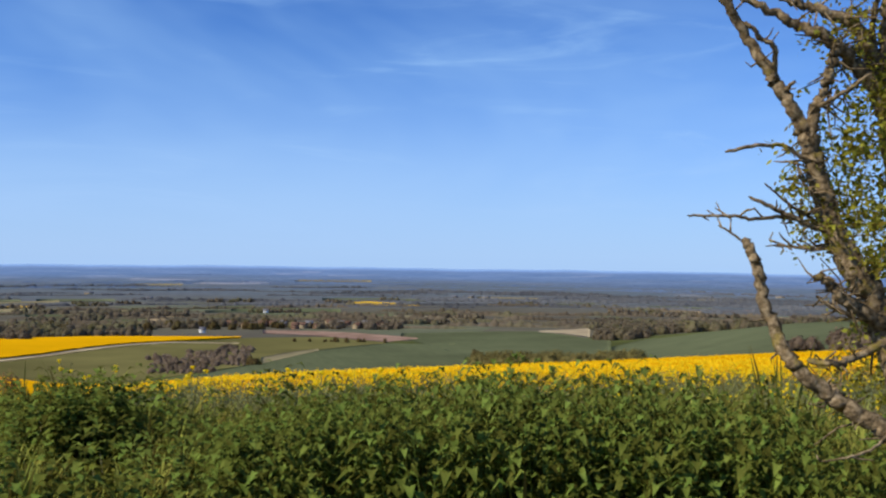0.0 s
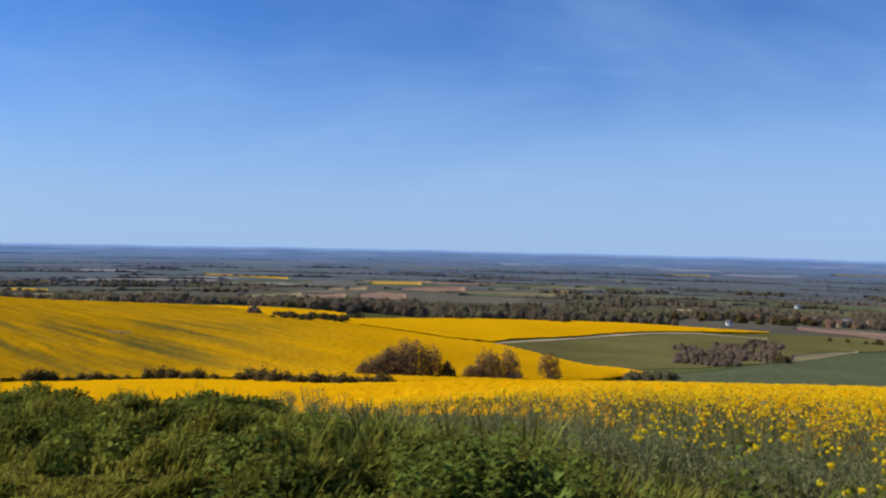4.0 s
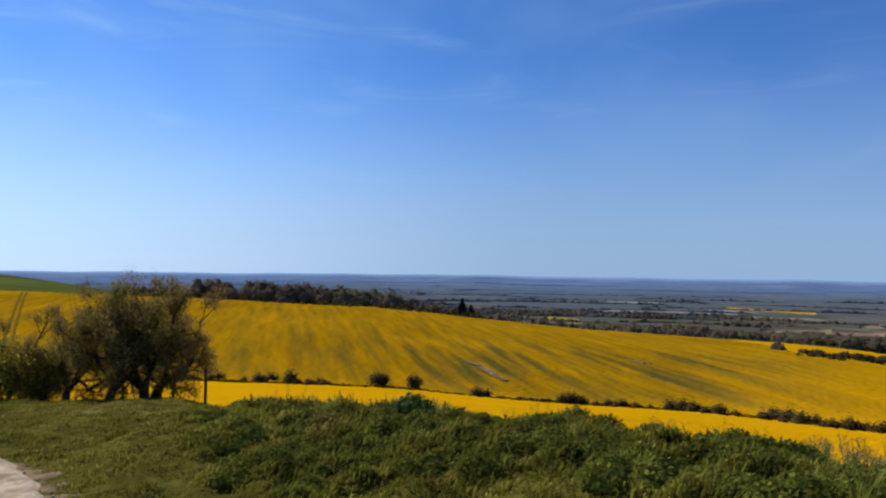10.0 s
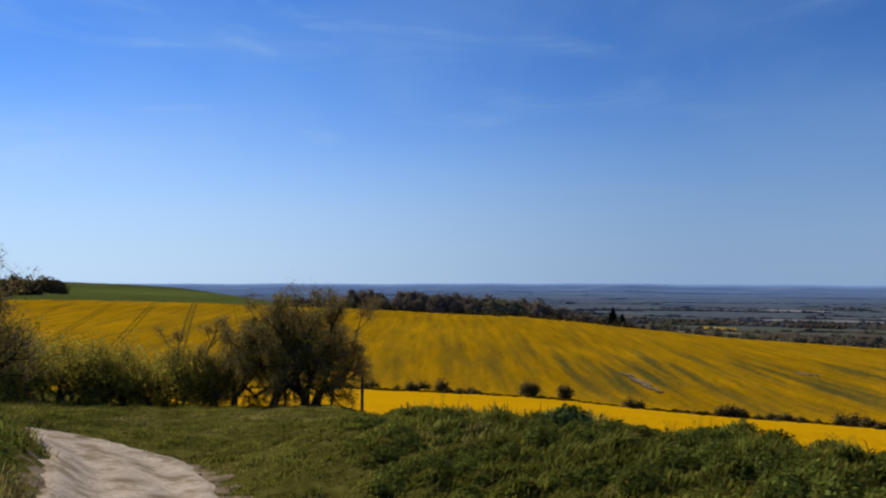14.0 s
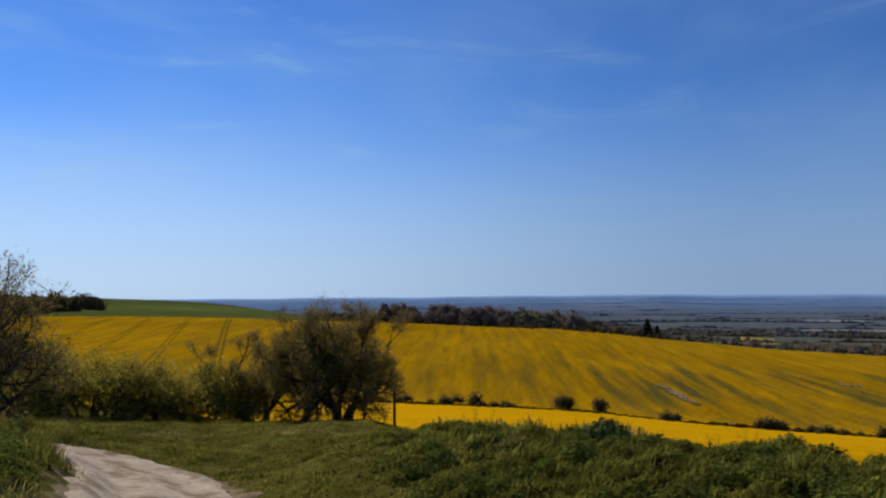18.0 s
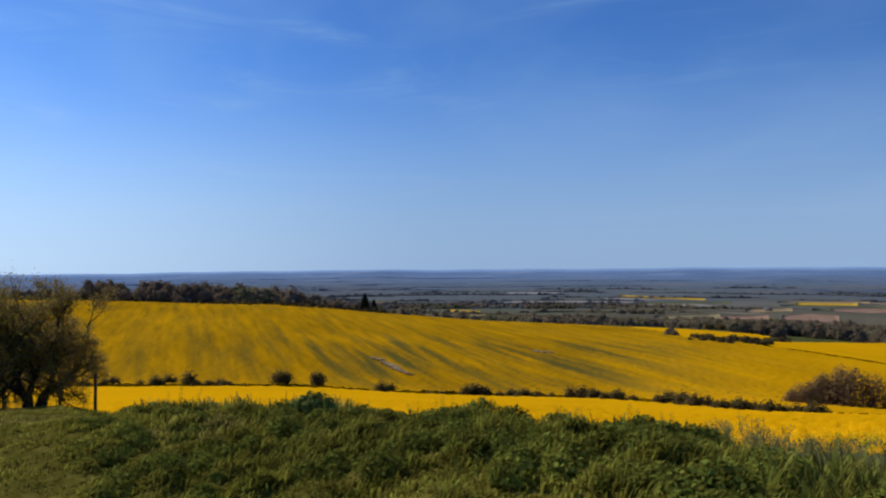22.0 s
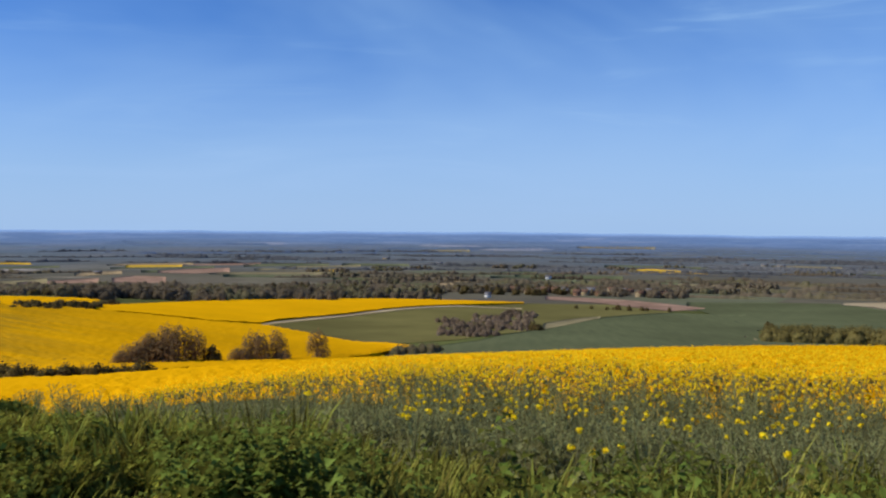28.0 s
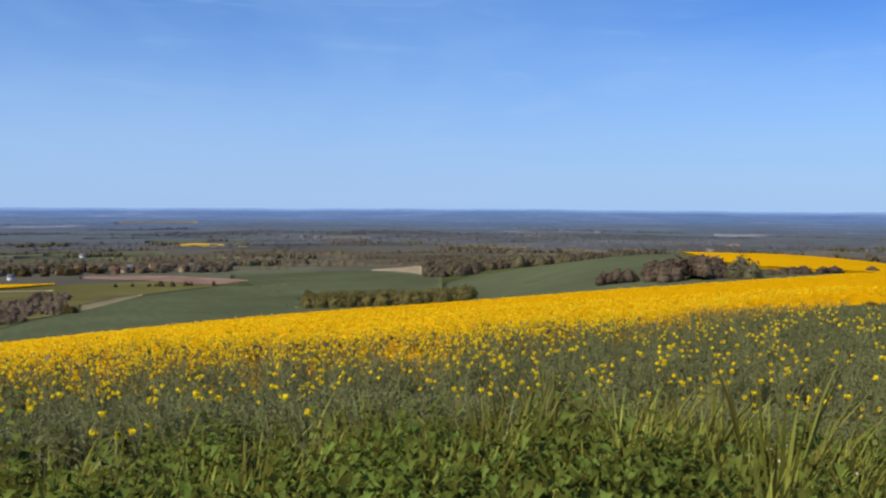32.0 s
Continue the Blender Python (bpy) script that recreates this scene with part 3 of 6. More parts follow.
def field(name, knots, h, mat, label, steps=(60, 40), rough=0.0, category="field", ramp=0.0):
    """A crop between two distances over a run of bearings: knots of (bearing, near, far), standing h high on the ground."""
    k = np.array(sorted(knots), float)
    a = np.linspace(k[0, 0], k[-1, 0], steps[0])
    r0, r1 = np.interp(a, k[:, 0], k[:, 1]), np.interp(a, k[:, 0], k[:, 2])
    u = np.linspace(0, 1, steps[1])[None]
    rad = np.exp(np.log(r0)[:, None] * (1 - u) + np.log(r1)[:, None] * u)
    ang = np.radians(a)[:, None] + 0 * u
    x, y = -np.sin(ang) * rad, np.cos(ang) * rad
    z = ground_z(x, y) + h
    if ramp:                                                         # low and thin where the crop begins
        z = z - .6 * h * np.clip(1 - (rad - r0[:, None]) / ramp, 0, 1)
    if rough:
        z = z + (RNG.random(z.shape) - 0.5) * rough
    top = np.stack([x, y, z], -1)
    nu, nv = steps
    f = rows_to_faces(nu, nv)[:, ::-1]
    ring = np.concatenate([np.arange(nv), np.arange(1, nu) * nv + nv - 1, (nu - 1) * nv + np.arange(nv - 2, -1, -1), np.arange(nu - 2, 0, -1) * nv])
    V = top.reshape(-1, 3)
    low = V[ring].copy()
    low[:, 2] = ground_z(low[:, 0], low[:, 1]) - .6
    m = len(ring)
    lo = len(V) + np.arange(m)
    wall = np.stack([ring, np.roll(ring, -1), np.roll(lo, -1), lo], 1)
    ob = mesh_object(name, np.vstack([V, low]), np.vstack([f, wall]), None, (mat,), smooth=True)
    return tagged(ob, label, category, kind="structure")


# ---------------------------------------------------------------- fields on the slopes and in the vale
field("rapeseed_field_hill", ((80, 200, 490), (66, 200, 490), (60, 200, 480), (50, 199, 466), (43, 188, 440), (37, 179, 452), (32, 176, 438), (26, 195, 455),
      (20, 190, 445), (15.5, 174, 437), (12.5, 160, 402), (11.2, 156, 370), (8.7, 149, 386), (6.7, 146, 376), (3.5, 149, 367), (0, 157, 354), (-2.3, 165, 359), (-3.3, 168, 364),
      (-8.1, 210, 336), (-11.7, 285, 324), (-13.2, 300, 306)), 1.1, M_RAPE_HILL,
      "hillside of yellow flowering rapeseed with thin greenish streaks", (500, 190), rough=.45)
field("rapeseed_field_behind_hedge", ((15.3, 436.5, 438), (12.5, 402.5, 446), (11.2, 370.5, 452), (8.9, 387, 464), (7.4, 402, 466), (6.4, 440, 450)), 1.1, M_RAPE, "yellow rapeseed behind a hedge", (40, 30), .3)
field("rapeseed_field_upper_tongue", ((6.6, 378, 408), (6.1, 378, 412), (3.2, 372, 452), (0, 360, 502), (-3.3, 371, 556), (-4.3, 395, 566), (-8, 455, 645), (-11.7, 520, 690), (-16.2, 610, 694), (-20.6, 686, 696)), 1.1, M_RAPE,
      "yellow rapeseed running to a point above a chalk track", (80, 40), .3)
field("field_divide", ((6.7, 374, 378), (3.5, 367, 372), (0, 354, 360), (-2.3, 359, 366), (-3.3, 364, 371)), .5, M_TRAM, "dark grassy strip between two yellow fields", (30, 3), category="field margin")
field("chalk_track_far", ((-2.3, 361, 367), (-3.3, 365, 376), (-8, 441, 455), (-11.7, 503, 520), (-16.2, 590, 610), (-20.5, 600, 612)), .3, M_PALE, "pale chalk farm track between fields", (40, 3), category="track")
field("pasture_olive", ((-3.4, 364, 366), (-8.1, 338, 441), (-11.7, 326, 503), (-16.2, 330, 590), (-20.5, 380, 690), (-27, 560, 738), (-28.5, 600, 692), (-30, 642, 662)), .2, M_OLIVE, "olive green pasture below a yellow field", (50, 30))
field("wheat_field_hollow", ((-11.5, 180, 282), (-14, 150, 300), (-17.7, 150, 325), (-21.8, 150, 405), (-25.5, 150, 533), (-30, 150, 640), (-34.7, 150, 650), (-35.4, 150, 400), (-44.7, 150, 384)), .25, M_WHEAT,
      "smooth blue-green field of young wheat", (60, 40))
field("wheat_field_beyond", ((-31, 742, 830), (-35.3, 470, 850), (-40, 470, 840), (-43, 480, 690), (-44.75, 490, 640)), .25, M_WHEAT, "blue-green wheat field by a pale lane", (40, 30))
field("ploughed_field", ((-22, 780, 850), (-25, 755, 842), (-28, 690, 812), (-30, 660, 780), (-32.1, 734, 744)), .3, M_PLOUGH, "bare brown ploughed field", (30, 10))
field("chalk_margin", ((-21.9, 402, 455), (-23.5, 452, 500), (-25.6, 526, 545)), .4, M_DRYGRASS, "pale dry grass margin between fields", (16, 5), category="track")
field("stubble_field", ((-40, 820, 850), (-41.5, 780, 880), (-43.4, 690, 935)), .3, M_PALE, "pale stubble field at a wood's edge", (20, 10))
field("wheat_field_hill", ((-44.8, 150, 560), (-47, 150, 625), (-51, 150, 565), (-55, 150, 505), (-58, 150, 475), (-61, 150, 442), (-66, 150, 330), (-72, 130, 290), (-85, 120, 280)), .25, M_WHEAT,
      "smooth green wheat field rising to a ridge", (90, 60))
field("rapeseed_field_ridge", ((-60.2, 450, 456), (-62.2, 360, 448), (-64, 318, 440), (-68, 300, 432), (-72, 290, 428), (-85, 280, 420)), 1.1, M_RAPE, "bright yellow rapeseed on a ridge top", (60, 30), .3)
field("chalk_lane", ((-34.5, 418, 428), (-35.0, 400, 414), (-35.5, 384, 398)), .35, M_DRYGRASS, "pale chalk lane climbing between wheat fields", (4, 20), category="track")
field("pasture_ridge", ((88, 492, 720), (75, 492, 720), (66, 494, 720), (60, 484, 700), (55, 476, 650), (50, 468, 600)), .2, M_LUSH, "bright green down above a yellow field", (50, 30))
field("down_beyond", ((88, 760, 1160), (75, 760, 1160), (66, 770, 1150), (60, 790, 1140), (55, 800, 1120)), .2, M_DOWN, "dull green down along the skyline", (50, 30))
HILL_AT = (-3.3, 2.3, 7, 12.5, 20, 26, 32, 37, 43, 50, 60, 80)
HILL_NEAR, HILL_FAR = (168, 150, 146, 160, 190, 195, 176, 179, 188, 199, 200, 200), (366, 362, 374, 440, 440, 455, 438, 452, 432, 465, 480, 490)
strips = []
row = np.array(spot(57.8, 1.0))
side = np.array([row[1], -row[0]])
for k in range(-17, 22):
    for gap in (-.95, .95):
        d = np.arange(60.0, 560.0, 4.0)
        c = row[None] * d[:, None] + side[None] * (k * 20 - 11 + gap) + side[None] * (.8 * np.sin(d / 90 + k))[:, None]
        a_, r_ = np.degrees(np.arctan2(-c[:, 0], c[:, 1])), np.hypot(c[:, 0], c[:, 1])
        ok = (r_ > np.interp(a_, HILL_AT, HILL_NEAR) + 6) & (r_ < np.interp(a_, HILL_AT, HILL_FAR) - 4) & (a_ > 52)
        strips += [(c[i], c[i + 1], side * (.36 if k == 0 else .15)) for i in range(len(d) - 1) if ok[i] and ok[i + 1]]   # one pair wider than the rest
sp = np.array(strips)
wide = sp[:, 2]
q = np.stack([sp[:, 0] - wide, sp[:, 1] - wide, sp[:, 1] + wide, sp[:, 0] + wide], 1).reshape(-1, 2)
tagged(mesh_object("tramlines", np.column_stack([q, ground_z(q[:, 0], q[:, 1]) + 1.32]), np.arange(len(q)).reshape(-1, 4), None, (M_TRAM,)),
       "dark wheel tracks of the sprayer through the yellow crop", "wheel tracks", kind="stuff")
for kn in (((29.4, 223.5, 226), (30.0, 226, 231), (30.5, 231, 234)), ((29.9, 231, 234), (30.6, 233, 242), (31.2, 241, 245.5)), ((29.0, 222, 223), (29.6, 222.5, 224)),
           ((30.9, 246, 247.5), (31.5, 247, 250), (31.9, 250, 251.5)), ((19.8, 286, 287.2), (20.6, 286.5, 288.6), (21.3, 290, 291.4))):
    field("bare_patch", kn, 1.36, M_BARE, "bare greyish patch in a yellow crop", (16, 6), rough=.5, category="bare patch")
# small bright fields far out in the vale
for nm, kn, mt, lb in (
        ("rapeseed_field_vale", ((-27.6, 1600, 1640), (-28.6, 1540, 1690), (-31, 1500, 1610), (-32.2, 1535, 1545)), M_DULLRAPE, "far yellow rapeseed field in the vale"),
        ("rapeseed_field_vale", ((-6.5, 1470, 1560), (-8.8, 1440, 1530)), M_DULLRAPE, "small far yellow rapeseed field among woods"),
        ("rapeseed_field_vale", ((4.9, 1640, 1740), (1.5, 1650, 1730)), M_DULLRAPE, "far strip of yellow rapeseed among trees"),
        ("rapeseed_field_vale", ((15.6, 1940, 2060), (10.2, 1800, 1880)), M_DULLRAPE, "far pale yellow strip of rapeseed"),
        ("rapeseed_field_vale", ((26.7, 1330, 1430), (24.6, 1300, 1370)), M_DULLRAPE, "far yellow field beyond a wood"),
        ("rapeseed_field_vale", ((-37.5, 2150, 2260), (-38.3, 2150, 2250)), M_DRYGRASS, "far pale field"),
        ("ploughed_field_vale", ((5.7, 1170, 1290), (4.4, 1140, 1350), (2.5, 1150, 1300)), M_PLOUGH, "far reddish brown ploughed field"),
        ("ploughed_field_vale", ((3.0, 1440, 1510), (1.2, 1400, 1560), (-1.4, 1440, 1600)), M_PLOUGH, "far reddish ploughed strip"),
        ("stubble_field_vale", ((-14, 2500, 2620), (-17, 2500, 2640)), M_DRYGRASS, "far pale field in the plain"),
        ("stubble_field_vale", ((-24, 2900, 3050), (-29, 2900, 3100)), M_DRYGRASS, "far pale field in the plain"),
        ("stubble_field_vale", ((-36, 1900, 1960), (-40, 1900, 1980)), M_DRYGRASS, "far pale field in the plain"),
        ("stubble_field_vale", ((-50, 2000, 2120), (-53, 2000, 2080)), M_DRYGRASS, "far pale field in the plain"),
        ("pasture_vale", ((24, 1500, 1650), (19, 1450, 1600)), M_OLIVE, "far green pasture in the vale"),
        ("pasture_vale", ((-20, 1300, 1420), (-27, 1250, 1380)), M_WHEAT, "far green pasture in the vale"),
        ("pasture_vale", ((-8, 1100, 1260), (-15, 1020, 1200)), M_WHEAT, "green pasture behind a wood")):
    field(nm, kn, .4, mt, lb, (12, 6))

prng = random.Random(41)
for k in range(64):                                                  # the patchwork of the vale
    a, r = prng.uniform(-80, 50), math.exp(prng.uniform(math.log(1010), math.log(1750)))
    wd, dp = math.degrees(prng.uniform(60, 190) / r), prng.uniform(50, 130)
    sk = prng.uniform(-60, 60)
    mt, lb = ((M_VALE_GREEN, "olive pasture in the vale"), (M_VALE_GREEN, "green wheat field in the vale"), (M_DRYGRASS, "pale dry grass field in the vale"), (M_BARE, "bare brown field in the vale"),
              (M_DRYGRASS, "pale dry grass field in the vale"), (M_PLOUGH, "reddish ploughed field in the vale"), (M_VALE_GREEN, "olive pasture in the vale"))[k % 7]
    field("vale_field", ((a, r, r + dp), (a + wd, r + sk, r + sk + dp * prng.uniform(.5, 1.2))), .3, mt, lb, (6, 4))

# ---------------------------------------------------------------- the near rapeseed field
EDGE_AT = (-110, -70, -45, -20, 0, 14, 25, 37, 50, 75)
EDGE_R = (6.4, 5.7, 5.2, 5.4, 7.0, 11.5, 14.5, 18.5, 33.0, 45.0)


def edge(a):
    return np.interp(a, EDGE_AT, EDGE_R)


field("rapeseed_field_near", ((-110, 60, 120), (-70, 34, 110), (-60, 24, 110), (-52, 17, 110), (-45, 13, 110), (-20, 13, 110), (-10, 16, 120), (0, 22, 130), (3, 23, 142), (10, 24, 146), (14, 21, 160), (18, 18, 178), (25, 19, 190),
      (30, 21, 174), (37, 23, 175), (43, 28, 184), (50, 38, 196), (62, 60, 196), (80, 60, 190)), .85, M_RAPE,
      "dense yellow flowering rapeseed on a convex slope", (620, 150), rough=.24, ramp=7)
field("rapeseed_understorey", ((-110, 7.5, 45), (-70, 6.6, 40), (-45, 6, 30), (-20, 6.2, 30), (0, 9.5, 30), (14, 14.5, 30), (25, 18, 30), (37, 22, 32), (43, 26, 34)), .30, M_RAPE_LEAF,
      "grey-green lower leaves of the rapeseed crop", (420, 90), rough=.14)


def petal_ball(rng, n, size, spread, z0):
    """A flower head: small petals turned every way round a point."""
    V, F = [], []
    for k in range(n):
        d = rng.normal(size=3)
        d /= np.linalg.norm(d)
        u = np.cross(d, rng.normal(size=3))
        u /= np.linalg.norm(u)
        w = np.cross(d, u)
        c = d * spread * (.4 + .6 * rng.random()) + np.array([0, 0, z0 + spread * .5 * rng.random()])
        s = size * (.7 + .6 * rng.random())
        F.append([len(V) + i for i in range(4)])
        V += [c - u * s - w * s * .7, c + u * s - w * s, c + u * s * .8 + w * s, c - u * s + w * s * .8]
    return V, F


def rape_plant(rng, heads, tall):
    """One plant: stalk, drooping leaves, side shoots, and heads of petals (green buds where heads is 0)."""
    V, F, I = [], [], []
    def strip(p, q, w, m):
        p, q = np.array(p), np.array(q)
        d = q - p
        u = np.cross(d, (.3, .8, .1))
        u = u / np.linalg.norm(u) * w
        F.append([len(V) + i for i in range(4)])
        I.append(m)
        V.extend([p - u, p + u, q + u * .5, q - u * .5])
    strip((0, 0, 0), (rng.normal() * .03, rng.normal() * .03, tall * .97), .008, 0)
    for k in range(15):
        a, z = rng.random() * 6.283, tall * (.12 + .80 * rng.random())
        ln = (.19 - .12 * z / tall) * (.7 + .6 * rng.random())
        w = ln * .15
        d = np.array([math.cos(a), math.sin(a), 0])
        s = np.array([-d[1], d[0], 0])
        b, m_, t = np.array([0, 0, z]), d * ln * .55 + np.array([0, 0, z + ln * .35]), d * ln + np.array([0, 0, z + ln * .1])
        F.append([len(V), len(V) + 1, len(V) + 2, len(V) + 3])
        I.append(0)
        V.extend([b, m_ + s * w, t, m_ - s * w])
    for k in range(4):
        a = rng.random() * 6.283
        z = tall * (.55 + .25 * rng.random())
        tip = np.array([math.cos(a) * .10, math.sin(a) * .10, tall * (.85 + .15 * rng.random())])
        strip((0, 0, z), tip, .005, 0)
        hv, hf = petal_ball(rng, 12 if k < heads else 3, .0118 if k < heads else .009, .028 if k < heads else .02, 0)
        F.extend([[len(V) + i for i in f] for f in hf])
        I.extend([1 if k < heads else 0] * len(hf))
        V.extend([np.array(v) + tip for v in hv])
    return np.array(V), np.array(F), np.array(I)


def late(a):
    """How much farther in the crop comes into flower, set by bearing to fit the camera's view."""
    return np.interp(a, (-80, -70, -60, -50, -42, -30, -14, -4, 14), (24, 18, 8, 3, 1, 0, .5, 5, 6))


def near_places(n, a0, a1, e0, e1, rng, power=1.0):
    """Plan places over bearings a0..a1 between e0 and e1 metres inside the field's edge."""
    a = a0 + (a1 - a0) * rng.random(n)
    e = e0 + (e1 - e0) * rng.random(n) ** power
    r = edge(a) + e
    x, y = -np.sin(np.radians(a)) * r, np.cos(np.radians(a)) * r
    return np.stack([x, y, ground_z(x, y)], 1), a, e


def crop(name, label, spec, templates):
    VV, FF, II, base = [], [], [], 0
    for n, a0, a1, e0, e1, kinds, power in spec:
        P, a, e = near_places(n, a0, a1, e0, e1, RNG, power)
        pick = RNG.integers(0, len(kinds), n)
        low = np.interp(e, (0, 2.5, 6), (.72, .86, 1.0))                # shorter near the edge, so the crest fits the camera's view
        if kinds[0] not in ("green0", "green1", "sparse"):
            thin = np.sin(P[:, 0] * 1.9 + 2 * np.sin(P[:, 1] * .8)) * np.sin(P[:, 1] * 1.6 + P[:, 0] * .5)
            open_ = e - late(a) + thin * 1.2 > e0
            P, pick, low = P[open_], pick[open_], low[open_]
        for k, t in enumerate(kinds):
            V, F, I = templates[t]
            sel = P[pick == k]
            m = len(sel)
            if not m:
                continue
            h = low[pick == k] * (.74 + .26 * RNG.random(m)) * np.interp(np.degrees(np.arctan2(-sel[:, 0], sel[:, 1])), (-12, 3, 14, 26), (1, .82, .66, .6))
            v, f = scatter(V, F, sel, RNG.random(m) * 6.283, np.stack([h * 1.1, h * 1.1, h], 1), RNG.normal(size=(m, 2)) * .08)
            VV.append(v)
            FF.append(f + base)
            II.append(np.tile(I, m))
            base += len(v)
    ob = mesh_object(name, np.vstack(VV), np.vstack(FF), None, (M_RAPE_LEAF, M_PETAL), np.concatenate(II))
    return tagged(ob, label, "crop", kind="stuff")


trng = np.random.default_rng(3)
PLANTS = {"green0": rape_plant(trng, 0, .88), "green1": rape_plant(trng, 0, .80), "few": rape_plant(trng, 1, .95), "some": rape_plant(trng, 2, 1.0), "sparse": rape_plant(trng, 2, 1.02), "full": rape_plant(trng, 4, 1.05), "full1": rape_plant(trng, 4, 1.0)}
hv, hf = petal_ball(trng, 11, .0145, .050, .96)
hv2, hf2 = petal_ball(trng, 2, .035, .08, .84)
tuftV, tuftF = np.array(hv + hv2), np.array(hf + [[i + len(hv) for i in f] for f in hf2])
PLANTS["head"] = (np.array(hv), np.array(hf), np.ones(len(hf), int))
PLANTS["tuft"] = (tuftV, tuftF, np.array([1] * len(hf) + [0] * len(hf2)))
crop("rapeseed_plants", "grey-green rapeseed plants with yellow flower heads at a field edge", (
    (900, -84, 16, 0, 1.3, ("green0", "green1", "green1"), 1), (3000, -84, 20, .9, 9, ("green0", "green1", "green0", "green1"), 1), (3600, -84, -46, 5, 24, ("green0", "green1", "green1", "green0"), 1),
    (260, -84, 22, .5, 6, ("some", "few"), 1), (16, -40, 6, -1.4, .2, ("sparse", "sparse"), 1), (420, -84, -46, 1.5, 22, ("sparse", "sparse", "full1"), 1), (650, -84, 22, 2.5, 9, ("few", "some", "green1"), 1), (1000, -84, 24, 5, 11, ("some", "few", "full1"), .8), (2300, -84, 26, 8, 15.0, ("full", "full1", "some"), .7)), PLANTS)
crop("rapeseed_flower_heads", "yellow rapeseed flower heads above the crop", (
    (5000, -84, 30, 9.0, 17, ("tuft",), .7), (40000, -84, 40, 12, 32, ("head",), .9), (9000, -84, 45, 30, 56, ("head",), 1)), PLANTS)


# ---------------------------------------------------------------- verge: grass, nettles, dry stems
def blades(name, n, place, tall, width, mat, label, kind="grass", tuft=.085, per=30, wind=1.0, arch=1.0):
    """Arching tapering blades in tussocks."""
    C, hc = place(n // per)                                          # tussocks, and the blades that lean out of each
    pick = RNG.integers(0, len(C), n)
    off = RNG.normal(size=(n, 2)) * tuft * (.6 + .8 * RNG.random(len(C)))[pick][:, None]
    P = C[pick].copy()
    P[:, :2] += off
    keep = in_track(P[:, 0], P[:, 1]) > -.22 * RNG.random(n)
    P, off, pick = P[keep], off[keep], pick[keep]
    P[:, 2] = ground_z(P[:, 0], P[:, 1]) - .01
    m = len(P)
    hs = hc[pick] * (.45 + 1.0 * RNG.random(len(C)) ** 1.5)[pick] * np.exp(-(np.hypot(off[:, 0], off[:, 1]) / (tuft * 2.4)) ** 2)
    comb = np.stack([.8 + .5 * np.sin(P[:, 1] * .7 + P[:, 0] * .4), .5 * np.sin(P[:, 0] * .9 + 1)], 1) * wind      # blown over
    way = off / tuft * .55 + comb + RNG.normal(size=(m, 2)) * .45
    yaw = np.arctan2(way[:, 1], way[:, 0])
    d = np.stack([np.cos(yaw), np.sin(yaw), np.zeros(m)], 1)
    s = np.stack([-d[:, 1], d[:, 0], np.zeros(m)], 1)
    h = (tall * hs * (.5 + .8 * RNG.random(m)))[:, None]
    w = (width * (.6 + .8 * RNG.random(m)))[:, None]
    bend = (.2 + .8 * RNG.random(m) * arch)[:, None] * h
    up = np.array([[0, 0, 1.0]])
    sag = .42 * bend / h * arch
    def at(u, side):
        return P + d * bend * u ** 1.8 + up * h * (u * 1.12 - sag * u ** 3) + s * w * side
    V = np.stack([at(0, -.7), at(0, .7), at(.42, 1), at(.42, -1), at(.76, .8), at(.76, -.8), at(1.0, 0)], 1).reshape(-1, 3)
    o = (np.arange(m) * 7)[:, None]
    ob = mesh_object(name, V, np.concatenate([o + np.array([[0, 1, 2, 3]]), o + np.array([[3, 2, 4, 5]])]), o + np.array([[5, 4, 6]]), (mat,))
    return tagged(ob, label, kind, kind="stuff")


def verge_height(a, r):
    """How tall the verge grows: rank by the field, cropped by the track."""
    rank = np.interp(a, (-90, -38, -22, -4, 4, 14, 28, 36, 46, 50), (1.05, 1.0, .72, .60, .56, .62, .66, .55, .40, .30)) + np.interp(a, (66, 71), (0, .45))
    rank = rank + .22 * np.exp(-((a - 38) / 9) ** 2) * np.exp(-((r - 13.5) / 2.2) ** 2)
    return rank * (0.75 + .35 * np.sin(r * 1.7 + a * .21) * np.sin(a * .33 + r * .6) + .22 * np.sin(r * 4.1 + a * .9) * np.sin(a * 1.3 - r * 2.2))


def sow(a0, a1, r0, r1, margin=.2, fade=1.0):
    def place(n):
        a = a0 + (a1 - a0) * RNG.random(n)
        lim = np.minimum(edge(a) + margin, r1)
        r = np.sqrt(r0 ** 2 + (lim ** 2 - r0 ** 2) * RNG.random(n))
        x, y = -np.sin(np.radians(a)) * r, np.cos(np.radians(a)) * r
        keep = (in_track(x, y) > RNG.random(n) * .5 - .15) & (np.minimum(a - a0, a1 - a) > RNG.random(n) * fade)
        x, y, a, r = x[keep], y[keep], a[keep], r[keep]
        return np.stack([x, y, ground_z(x, y) - .01], 1), verge_height(a, r)
    return place


